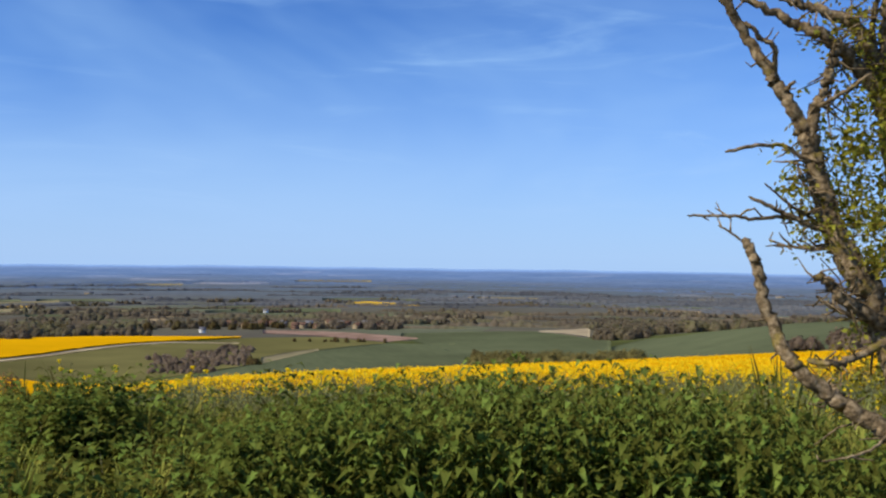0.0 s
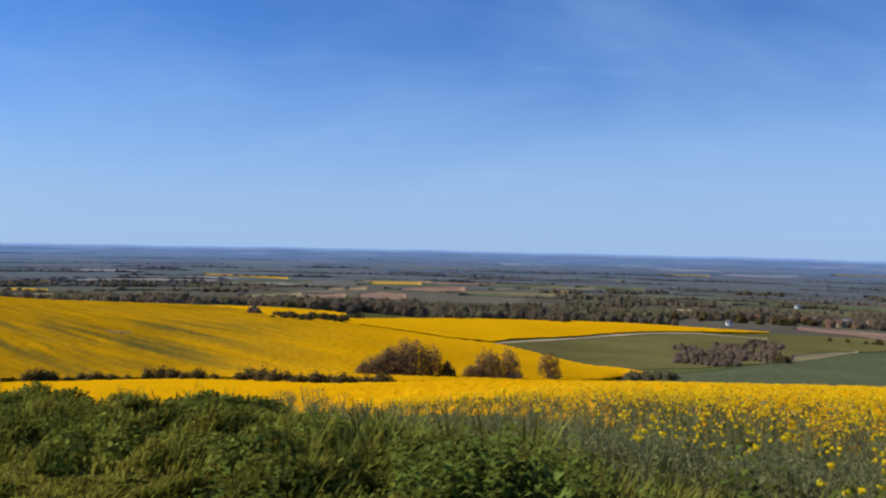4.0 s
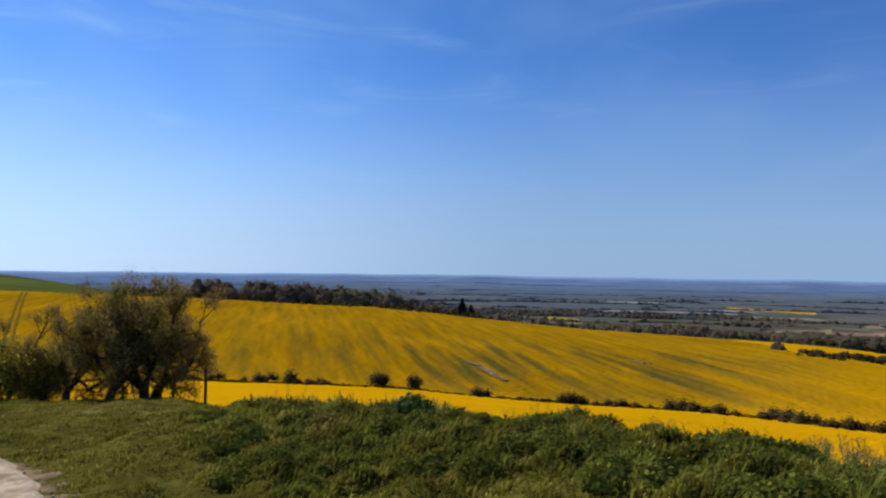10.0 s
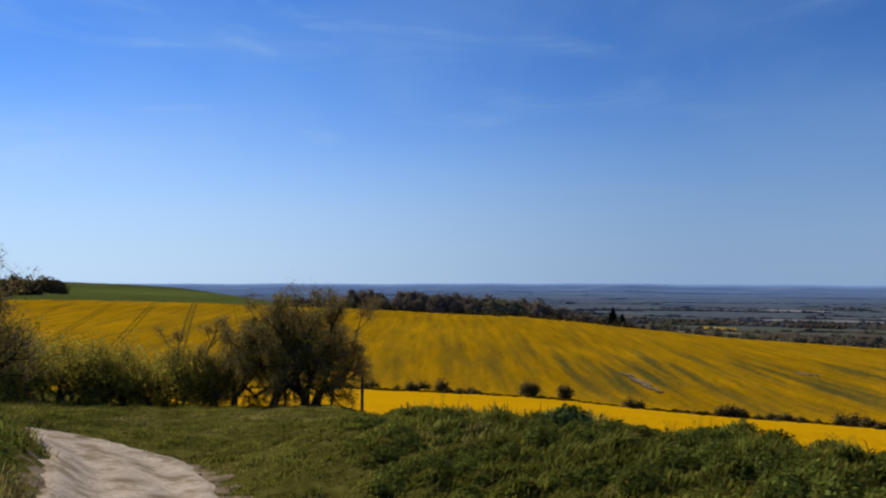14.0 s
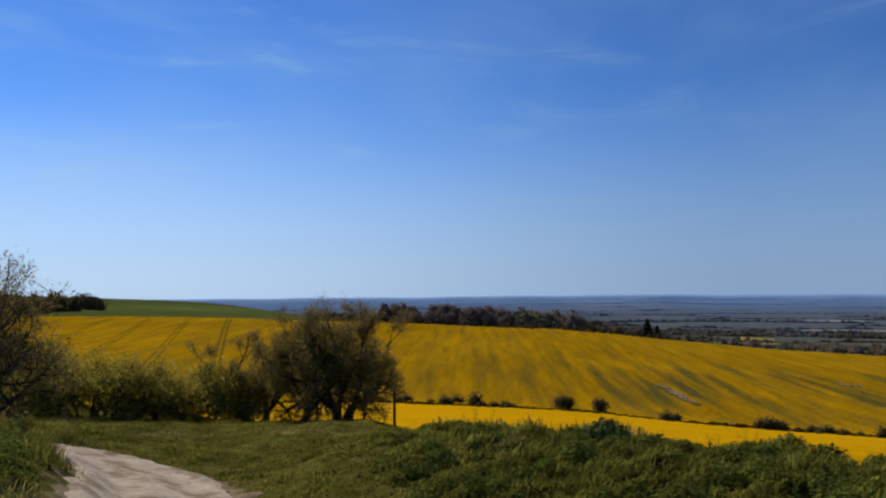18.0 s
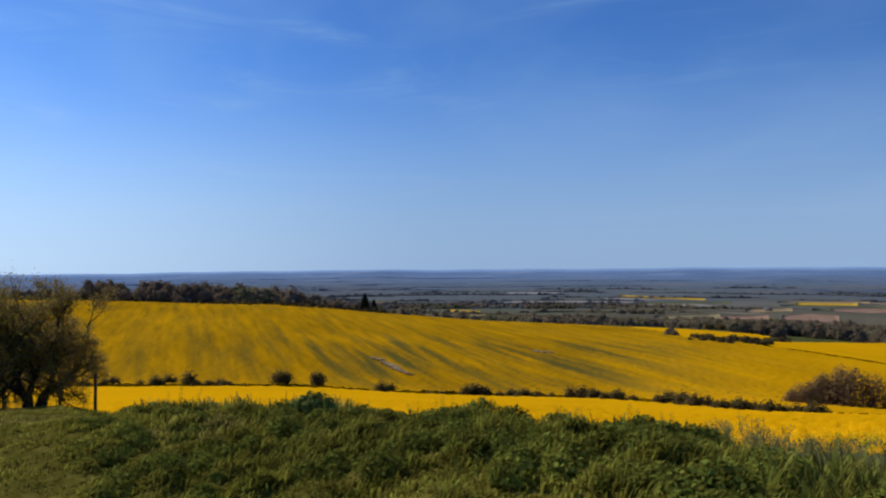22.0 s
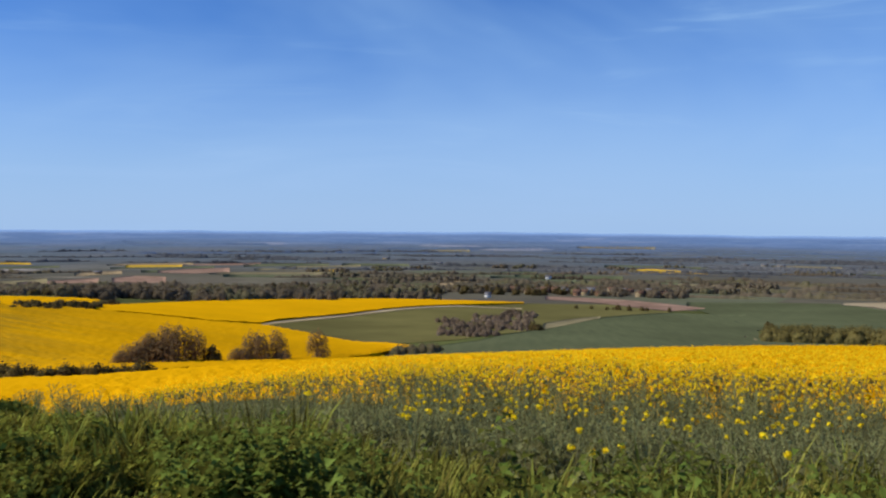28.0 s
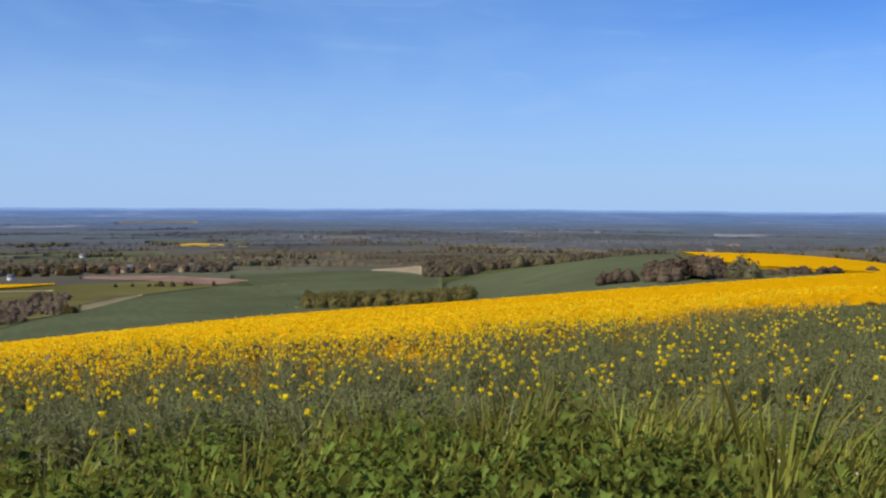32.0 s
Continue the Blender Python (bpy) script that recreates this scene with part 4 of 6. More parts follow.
blades("verge_grass", 165000, sow(-84, 9, 1.7, 9, fade=9), .43, .0070, M_BLADE, "rank pale green grass along a field edge", tuft=.060, per=26, wind=.3, arch=.6)
blades("bank_grass", 165000, sow(-4, 60, 3.2, 19, fade=10), .22, .0085, M_BANK, "tussocky wind-combed green grass on a bank", tuft=.12, per=60, arch=1.1)
blades("cropped_grass", 170000, sow(32, 86, 5.5, 34, fade=14), .36, .0085, M_SHORT, "short cropped grass beside a chalk track", tuft=.22, per=45)
blades("path_grass", 16000, sow(84, 180, 1.3, 11), .20, .006, M_SHORT, "short trodden grass beside a chalk track", tuft=.16, per=40)
blades("trodden_grass", 14000, sow(-180, -84, 1.2, 10), .22, .006, M_SHORT, "short trodden grass on a hilltop", tuft=.16, per=40)
blades("dry_stalks", 420, sow(-66, 14, 1.9, 4.3), .56, .0030, M_STRAW, "pale dead stalks among nettles", per=5, wind=.1, arch=.2)
blades("rank_grass", 15000, sow(-97, 12, 1.6, 2.8, fade=6), .40, .0050, M_BLADE, "tall pale green grass among nettles", tuft=.05, per=24, wind=.3, arch=.6)
blades("crest_grass", 26000, sow(-9, 15, 4.2, 7.2, fade=5), .33, .0075, M_BANK, "long wind-combed grass along the crest of a bank", tuft=.10, per=45, wind=.8, arch=1.0)
blades("tall_stalks", 260, sow(-62, 2, 1.6, 2.7), .55, .0028, M_STRAW, "tall pale dead stalks among nettles", per=5, wind=.1, arch=.15)
blades("dry_stems", 130, sow(-84, 14, 3.2, 5), .55, .003, M_STRAW, "pale dry grass stems standing in the verge", per=8, wind=.1, arch=.3)


def nettle():
    V, F = [], []
    def leaf(z, a, ln):
        d, s = np.array([math.cos(a), math.sin(a), 0]), np.array([-math.sin(a), math.cos(a), 0])
        b, m_, t = np.array([0, 0, z]), d * ln * .45 + np.array([0, 0, z + ln * .12]), d * ln + np.array([0, 0, z - ln * .25])
        k = len(V)
        V.extend([b, m_ + s * ln * .32 + np.array([0, 0, ln * .08]), t, m_ - s * ln * .32 + np.array([0, 0, ln * .08]), m_])
        F.extend([[k, k + 4, k + 1], [k + 4, k + 2, k + 1], [k, k + 3, k + 4], [k + 4, k + 3, k + 2]])
    for lv in range(11):
        z = .06 + lv * .045
        for s in range(2):
            leaf(z + .008 * math.sin(lv * 5.3 + s * 2), lv * 1.571 + s * 3.1416 + .35 * math.sin(lv * 2.7 + s), (.084 - .0032 * lv) * (1 + .22 * math.sin(lv * 4.1 + s * 1.9)))
    k = len(V)
    V.extend([np.array(p) for p in ((-.004, 0, 0), (.004, 0, 0), (0, 0, .52))])
    F.append([k, k + 1, k + 2])
    return np.array(V), np.array(F)


NV, NF = nettle()
P1 = sow(-84, -18, 1.7, 5.4, -.35)(1350)[0]
P2 = sow(-14, 8, 3.2, 4.9)(620)[0]
P3 = sow(8, 30, 6, 11)(170)[0]
P4 = sow(-26, 46, 3.6, 16)(380)[0]
P5 = sow(-30, 18, 1.8, 4.2)(150)[0]
# P7 is added to darken the bank left of the track
P7 = sow(70.5, 86, 6.5, 11.5)(190)[0]
NP = np.vstack([P1, P2, P7, P5, P3, P4])
thick = np.concatenate([np.sin(P1[:, 0] * 5.1 + 1 + np.sin(P1[:, 1] * 3)) * np.sin(P1[:, 1] * 4.3 + P1[:, 0]) > np.where(np.hypot(P1[:, 0], P1[:, 1]) < 3.3, -.12, .08), np.hypot(P2[:, 0] - .30, P2[:, 1] - 4.05) < .50, np.sin(P7[:, 0] * 1.7) * np.sin(P7[:, 1] * 2.1) > -.3, np.sin(P5[:, 0] * 4.1 + 1 + np.sin(P5[:, 1] * 3)) * np.sin(P5[:, 1] * 3.7 + P5[:, 0]) > -.2, np.sin(P3[:, 0] * 1.3) * np.sin(P3[:, 1] * 1.1) > .25,
                        np.sin(P4[:, 0] * 1.7 + 1.5 * np.sin(P4[:, 1])) * np.sin(P4[:, 1] * 1.5 + P4[:, 0] * .7) > .22])
NP = NP[thick]
ns = (.66 + .52 * RNG.random(len(NP))) * (1 + .22 * np.sin(NP[:, 0] * 2.9 + 1.2 * np.sin(NP[:, 1] * 1.7)) * np.sin(NP[:, 1] * 2.3 + NP[:, 0]))
ns[len(NP) - int(thick[-len(P4) - len(P3):].sum()):] *= .52
na = np.degrees(np.arctan2(-NP[:, 0], NP[:, 1]))
ns *= 1 + .16 * np.exp(-((na + 48) / 16) ** 2) * np.interp(np.hypot(NP[:, 0], NP[:, 1]), (2.6, 3.6), (0, 1))

v, f = scatter(NV, NF, NP, RNG.random(len(NP)) * 6.283, ns, RNG.normal(size=(len(NP), 2)) * .19)
tall_a = np.linspace(-97, -10, 760) + RNG.normal(size=760) * 2
tall_r = 1.62 + 1.05 * RNG.random(760) + np.interp(tall_a, (-97, -70), (.25, 0))
TN = np.stack([-np.sin(np.radians(tall_a)) * tall_r, np.cos(np.radians(tall_a)) * tall_r], 1)
TN = TN[np.hypot(TN[:, 0] - 1.78, TN[:, 1] + .25) > .16]
TN = np.column_stack([TN, ground_z(TN[:, 0], TN[:, 1]) - .01])
tall_h = np.interp(np.degrees(np.arctan2(-TN[:, 0], TN[:, 1])), (-97, -45, -20, -6, 8), (1.74, 1.74, 1.50, 1.05, .80)) * (.80 + .20 * RNG.random(len(TN))) * (1 + .07 * np.sin(TN[:, 0] * 5 + TN[:, 1] * 3)) * np.interp(np.hypot(TN[:, 0], TN[:, 1]), (2.0, 2.7), (1, .9))
v2, f2 = scatter(NV, NF, TN, RNG.random(len(TN)) * 6.283, np.stack([1.0 + 0 * tall_h, 1.0 + 0 * tall_h, tall_h], 1), RNG.normal(size=(len(TN), 2)) * .10)
tagged(mesh_object("tall_nettles", v2, None, f2, (M_NETTLE,)), "rank tall stinging nettles under an old thorn tree", "nettles", kind="stuff")
tagged(mesh_object("nettles", v, None, f, (M_NETTLE,)), "dense dark green stinging nettles in the verge", "nettles", kind="stuff")

# ---------------------------------------------------------------- the chalk track
pts = []
for (x0, y0, w0), (x1, y1, w1) in zip(TRACK[:-1], TRACK[1:]):
    for t in np.linspace(0, 1, 14, endpoint=False):
        pts.append((x0 + (x1 - x0) * t, y0 + (y1 - y0) * t, w0 + (w1 - w0) * t))
pts = np.array(pts)
for _ in range(12):
    pts[1:-1] = (pts[:-2] + 2 * pts[1:-1] + pts[2:]) / 4
tan = np.gradient(pts[:, :2], axis=0)
tan /= np.linalg.norm(tan, axis=1)[:, None]
nor = np.stack([-tan[:, 1], tan[:, 0]], 1)
cross = np.linspace(-.5, .5, 17)
wob = 1 + .05 * np.sin(np.arange(len(pts)) * .31)[:, None] + .02 * np.sin(np.arange(len(pts)) * 1.1)[:, None]
wob = wob + RNG.normal(size=(len(pts), 1)) * .015 + (np.abs(cross)[None] > .42) * RNG.normal(size=(len(pts), 17)) * .025
TX = pts[:, 0:1] + nor[:, 0:1] * cross[None] * pts[:, 2:3] * wob
TY = pts[:, 1:2] + nor[:, 1:2] * cross[None] * pts[:, 2:3] * wob
rut = -.04 * (np.exp(-((cross - .24) / .09) ** 2) + np.exp(-((cross + .24) / .09) ** 2)) + .025 * np.exp(-(cross / .1) ** 2)
TZ = ground_z(TX, TY) + .095 + rut[None] + 0.003 * np.sin(TX * 5.1 + 2 * np.sin(TY * 3.7)) * np.sin(TY * 4.6 + TX) + RNG.normal(size=TX.shape) * .004 - .09 * (np.abs(cross)[None] > .49)
tagged(mesh_object("chalk_track", np.stack([TX, TY, TZ], -1).reshape(-1, 3), rows_to_faces(len(pts), 17), None, (M_CHALK,), smooth=True),
       "rutted pale chalk and flint farm track", "track", kind="structure")
wider = (pts[:, 2:3] + .55 + .25 * np.sin(np.arange(len(pts)) * .9)[:, None]) / pts[:, 2:3]
SX = pts[:, 0:1] + nor[:, 0:1] * cross[None] * pts[:, 2:3] * wider
SY = pts[:, 1:2] + nor[:, 1:2] * cross[None] * pts[:, 2:3] * wider
tagged(mesh_object("track_shoulder", np.stack([SX, SY, ground_z(SX, SY) + .030 - .05 * (np.abs(cross)[None] > .49)], -1).reshape(-1, 3), rows_to_faces(len(pts), 17), None, (M_SOIL,), smooth=True),
       "worn brown soil along a chalk track", "track edge", kind="structure")
VV, FF, b = [], [], 0
for k in range(520):                                                 # loose flints, most of them along the edges
    i, c = int(RNG.integers(30, len(pts) - 2)), float(np.clip(RNG.choice((-.42, .42, .0)) + RNG.normal() * .11, -.54, .54))
    x, y = pts[i, 0] + nor[i, 0] * c * pts[i, 2], pts[i, 1] + nor[i, 1] * c * pts[i, 2]
    sz = .012 + .03 * RNG.random() ** 3
    octa = np.array([(1, 0, 0), (0, 1, 0), (-1, 0, 0), (0, -1, 0), (0, 0, .7), (0, 0, -.7)]) * (sz * (.7 + .6 * RNG.random((6, 1))))
    VV.append(octa + (x, y, float(ground_z(x, y)) + .045))
    FF.append(np.array([(0, 1, 4), (1, 2, 4), (2, 3, 4), (3, 0, 4), (1, 0, 5), (2, 1, 5), (3, 2, 5), (0, 3, 5)]) + b)
    b += 6
tagged(mesh_object("track_flints", np.vstack(VV), None, np.vstack(FF), (M_CHALK,)), "loose pale flints on a farm track", "stones", kind="stuff")


# ---------------------------------------------------------------- trees
def tube(path, radii, sides=6):
    """A tapering limb along a path."""
    path, radii = np.asarray(path, float), np.asarray(radii, float)
    d = np.gradient(path, axis=0)
    d /= np.linalg.norm(d, axis=1)[:, None] + 1e-9
    ref = np.where(np.abs(d[:, 2:3]) > .9, np.array([[1.0, 0, 0]]), np.array([[0, 0, 1.0]]))
    u = np.cross(d, ref)
    u /= np.linalg.norm(u, axis=1)[:, None] + 1e-9
    w = np.cross(d, u)
    t = np.arange(sides) / sides * 2 * math.pi
    V = path[:, None] + radii[:, None, None] * (u[:, None] * np.cos(t)[None, :, None] + w[:, None] * np.sin(t)[None, :, None])
    n = len(path)
    i, j = np.meshgrid(np.arange(n - 1), np.arange(sides), indexing="ij")
    k = (j + 1) % sides
    F = np.stack([i * sides + j, i * sides + k, (i + 1) * sides + k, (i + 1) * sides + j], -1).reshape(-1, 4)
    return V.reshape(-1, 3), F


def grow(rng, start, way, length, radius, depth, limbs, tips, droop=0.0, wild=.35, split=3):
    """A limb that bends on its way and splits into thinner ones."""
    n = 5
    path, p, d = [np.array(start)], np.array(start, float), np.array(way, float)
    for _ in range(n):
        d = d + rng.normal(size=3) * wild * .35 + np.array([0, 0, .06 - droop])
        d /= np.linalg.norm(d)
        p = p + d * length / n
        path.append(p.copy())
    limbs.append((path, np.linspace(radius, radius * .55, n + 1)))
    if depth == 0:
        tips.extend(path[2:])
        return
    tips.append(path[-1])
    for k in range(split + (rng.random() < .5)):
        at = path[2 + int(rng.integers(0, 4))]
        e = d + rng.normal(size=3) * wild * 1.9
        e /= np.linalg.norm(e)
        grow(rng, at, e, length * (.55 + .25 * rng.random()), radius * .5, depth - 1, limbs, tips, droop, wild, split)


def leaf_cloud(rng, tips, n, size, spread):
    """Small leaves turned every way about the twigs."""
    t = np.array(tips)[rng.integers(0, len(tips), n)] + rng.normal(size=(n, 3)) * spread
    u = rng.normal(size=(n, 3))
    u /= np.linalg.norm(u, axis=1)[:, None]
    w = np.cross(u, rng.normal(size=(n, 3)))
    w /= np.linalg.norm(w, axis=1)[:, None]
    s = (size * (.55 + .9 * rng.random(n)))[:, None]
    V = np.stack([t - u * s, t + w * s * .55, t + u * s, t - w * s * .55], 1).reshape(-1, 3)
    return V, np.arange(4 * n).reshape(-1, 4)


def twig_cloud(rng, tips, n, length, spread):
    """Thin twigs that stand out from the limbs."""
    t = np.array(tips)[rng.integers(0, len(tips), n)] + rng.normal(size=(n, 3)) * spread * .7
    out = t - t.mean(0)
    out = out / (np.linalg.norm(out, axis=1)[:, None] + 1e-6) + rng.normal(size=(n, 3)) * .7
    out /= np.linalg.norm(out, axis=1)[:, None]
    w = np.cross(out, rng.normal(size=(n, 3)))
    w /= np.linalg.norm(w, axis=1)[:, None]
    ln = (length * (.5 + rng.random(n)))[:, None]
    V = np.stack([t - w * ln * .035, t + w * ln * .035, t + out * ln * .6 + w * ln * .022, t + out * ln], 1).reshape(-1, 3)
    return V, np.arange(4 * n).reshape(-1, 4)


def tree(name, label, seed, tall, trunk_r, leaf_mat, leaves, leaf_size, spread, stems=1, depth=3, lean=(0, 0), wild=.42, bark=None, clear=.28, category="tree", squash=1.0, split=3, sprays=0, spray_mat=None, soft=False):
    """A tree with its foot at its own origin: trunk with limbs, and a crown of leaves."""
    rng = np.random.default_rng(seed)
    limbs, tips = [], []
    for s in range(stems):
        a = rng.random() * 6.283
        off = np.array([math.cos(a), math.sin(a), 0]) * (0.0 if stems == 1 else trunk_r * 2.5)
        way = np.array([lean[0] + rng.normal() * .12 * (stems > 1) * 3, lean[1] + rng.normal() * .12 * (stems > 1) * 3, 1.0])
        way /= np.linalg.norm(way)
        top = off + way * tall * clear
        limbs.append(([off - np.array([0, 0, .15]), off + way * tall * clear * .5, top], np.array([trunk_r * 1.35, trunk_r, trunk_r * .85])))
        for k in range(5 if stems == 1 else 4):
            e = way + rng.normal(size=3) * np.array([.75, .75, .3])
            e[2] = abs(e[2]) * squash
            e /= np.linalg.norm(e)
            grow(rng, top - way * tall * clear * .3 * rng.random(), e, tall * .36, trunk_r * .55, depth - 1, limbs, tips, 0, wild, split)
    tips = np.array(tips)
    f = (tall / max(tips[:, 2].max(), .1))
    base = new(name)
    VV, FF, b = [], [], 0
    for path, rad in limbs:
        v, fc = tube(np.array(path) * (1, 1, f), rad, 5)
        VV.append(v)
        FF.append(fc + b)
        b += len(v)
    child(mesh_object("trunk", np.vstack(VV), np.vstack(FF), None, (bark or M_DARKBARK,), smooth=True), base)
    V, F = leaf_cloud(rng, tips * (1, 1, f), leaves, leaf_size, spread)
    V[:, 2] = np.maximum(V[:, 2], .05)
    N = V - V.mean(0) * (1, 1, .5) + rng.normal(size=V.shape) * tall * .06
    crown = child(mesh_object("crown", V, outward(V, F, N) if soft else F, None, (leaf_mat,)), base)
    if soft:
        soften(crown, N)
    if sprays:
        V, F = twig_cloud(rng, tips * (1, 1, f), sprays, leaf_size * 4, spread)
        child(mesh_object("spray", V, F, None, (spray_mat or M_SPRAY,)), base)
    return tagged(base, label, category)


def stand(ob, a, r, turn=0.0, scale=1.0, sink=.05):
    x, y = spot(a, r)
    ob.matrix_basis = pose(x, y, float(ground_z(x, y)) - sink, 0, 0, turn) @ Matrix.Diagonal((scale, scale, scale, 1))
    return ob


def again(ob, a, r, turn, scale, label=""):
    x, y = spot(a, r)
    c = copy_thing(ob, pose(x, y, float(ground_z(x, y)) - .05, 0, 0, turn) @ Matrix.Diagonal((*(np.atleast_1d(scale) * np.ones(3) / np.array(ob.scale)), 1)))
    if label:
        tagged(c, label)
    return c

# the hawthorns by the fence, the scrub along the track, the tree by the bend
stand(tree("hawthorn_tree", "spreading hawthorn breaking into leaf beside a fence", 11, 4.3, .15, M_HAW, 26000, .032, .12, stems=2, clear=.12, depth=4, sprays=19000), 55.4, 30, 40)
haw2 = stand(tree("hawthorn_tree", "tangled hawthorn with thin olive leaves beside a fence", 12, 4.0, .17, M_HAW, 24000, .032, .12, stems=2, clear=.12, depth=4, sprays=19000), 52.6, 29.5, 10)
again(haw2, 57.6, 30.6, 150, .78, "low bushy hawthorn joined to its taller neighbours")
stand(tree("elder_tree", "leafy elder leaning over a chalk track", 15, 3.9, .11, M_HAW, 12000, .032, .12, stems=4, clear=.12, depth=4, sprays=20000), 74.7, 20.5, 0)
scrub = stand(tree("scrub_bush", "yellow-green scrub bush beside a track", 21, 2.3, .05, M_SCRUB, 4800, .040, .22, sprays=1100, spray_mat=M_SCRUB, stems=4, clear=.15, depth=3, category="bush"), 60.3, 31)
scrub2 = stand(tree("scrub_bush", "dense olive scrub bush beside a track", 22, 2.4, .05, M_SCRUB, 4800, .040, .22, sprays=1300, spray_mat=M_HAW, stems=4, clear=.15, depth=3, category="bush"), 64.8, 32)
for k, (a, r, s) in enumerate(((58.4, 31, .75), (59.3, 33, .85), (61.3, 32, .8), (62.2, 31, .7), (62.9, 33, .95), (63.8, 31.5, .75), (65.8, 33, .85), (66.6, 31, .8), (67.4, 32, 1.0), (68.4, 33, 1.0), (69.4, 31, .9), (70.6, 32, 1.15), (71.8, 31, 1.0))):
    again((scrub, scrub2)[(k * 2 // 3) % 2], a, r, 70 * k, s)


def fence_post(name, a, r, tall):
    base = new(name)
    v, f = tube([(0, 0, -.3), (0, 0, .3), (.01, .0, tall * .7), (.015, .0, tall), (.015, 0, tall + .004)], [.05, .052, .05, .047, .002], 8)
    child(mesh_object("post", v, f, None, (M_POST,), smooth=False), base)
    x, y = spot(a, r)
    base.location = (x, y, float(ground_z(x, y)))
    return tagged(base, "weathered round wooden fence post in grass", "fence post", group="fence by the hawthorns")


for a, r, h in ((48.95, 29.5, 1.3), (50.9, 30.2, 1.2), (53.9, 31, 1.2), (57.2, 31.8, 1.2)):
    fence_post("fence_post", a, r, h)

# hedge line at the foot of the hill
hb = stand(tree("hedge_bush", "dark rounded hawthorn bush in a field hedge", 31, 4.0, .12, M_HEDGE, 1300, .22, .35, stems=3, clear=.15, depth=3, category="bush", soft=True), 37.64, 181)
hb2 = stand(tree("hedge_bush", "low dark bush in a field hedge", 32, 2.0, .08, M_HEDGE, 900, .18, .35, stems=4, clear=.12, depth=2, category="bush", squash=.5, soft=True), 41.5, 185)
again(hb, 35.4, 180, 80, .95)


def hedge_r(a):
    return float(np.interp(a, (-3.6, 2.3, 6.8, 10.5, 17.5, 24, 30.4, 35.4, 39.4, 45, 50.5), (166, 144, 141, 147, 177, 192, 174, 177, 179, 194, 198)))


hrng = random.Random(5)
for a, s in ((49.6, .9), (48.4, .9), (47.9, 1.1), (46.3, .8), (45.4, 1.2), (44.6, 1.2), (43.4, 1.6), (43.0, .8), (42.2, .9), (41.2, .9), (40.0, .6), (33.0, .5), (31.2, 1.2), (30.6, 1.1), (28.0, .6), (27.2, .7), (25.6, 1.3), (25.0, 1.5),
             (24.4, 1.2), (23.4, .8), (22.6, 1.0), (21.8, 1.1), (20.9, .9), (20.0, .8), (18.8, 1.3), (18.0, 1.4), (17.3, 1.3), (16.6, 1.0), (15.8, 1.2), (14.8, .9), (13.2, 1.0), (12.5, 1.3), (11.7, 1.4), (11.0, 1.2), (10.2, 1.1),
             (9.3, 1.0), (8.3, 1.2), (7.4, 1.0), (6.6, 1.1), (5.8, .9), (5.0, 1.0), (4.0, 1.2)):
    again(hb2, a, hedge_r(a) + hrng.uniform(-2, 2), hrng.uniform(0, 360), np.array([s * hrng.uniform(.9, 1.5), s * hrng.uniform(.9, 1.5), s]))

def clump(rng, n, rx, rz, heart=True):
    """A tree crown seen from afar: leafy facets over a ragged dome."""
    d = rng.normal(size=(n, 3))
    d /= np.linalg.norm(d, axis=1)[:, None]
    d[:, 2] = np.abs(d[:, 2])
    c = d * np.array([rx, rx, rz]) * (.65 + .45 * rng.random((n, 1)))
    c[:, 2] += .12 * rz
    u = np.cross(d + rng.normal(size=(n, 3)) * .22, rng.normal(size=(n, 3)))      # facets lie along the dome, unevenly
    u /= np.linalg.norm(u, axis=1)[:, None]
    w = np.cross(d, u)
    s_ = rx * 1.6 / math.sqrt(n) * (.6 + .8 * rng.random((n, 1)))
    V = np.stack([c - u * s_, c + w * s_ * .8, c + u * s_, c - w * s_ * .8], 1).reshape(-1, 3)
    F = np.arange(4 * n).reshape(-1, 4)
    if not heart:
        return V, F
    ang, up = np.meshgrid(np.arange(8) * math.pi / 4, np.radians((0, 28, 58, 84)), indexing="ij")             # the closed heart of the crown
    core = np.stack([np.cos(ang) * np.cos(up) * rx, np.sin(ang) * np.cos(up) * rx, np.sin(up) * rz + .1 * rz], -1).reshape(-1, 3) * (.78 + .12 * rng.random((32, 1)))
    F = np.vstack([F, rows_to_faces(8, 4, wrap=True) + len(V)])
    V = np.vstack([V, core])
    V[:, 2] = np.maximum(V[:, 2], 0)
    return V, F


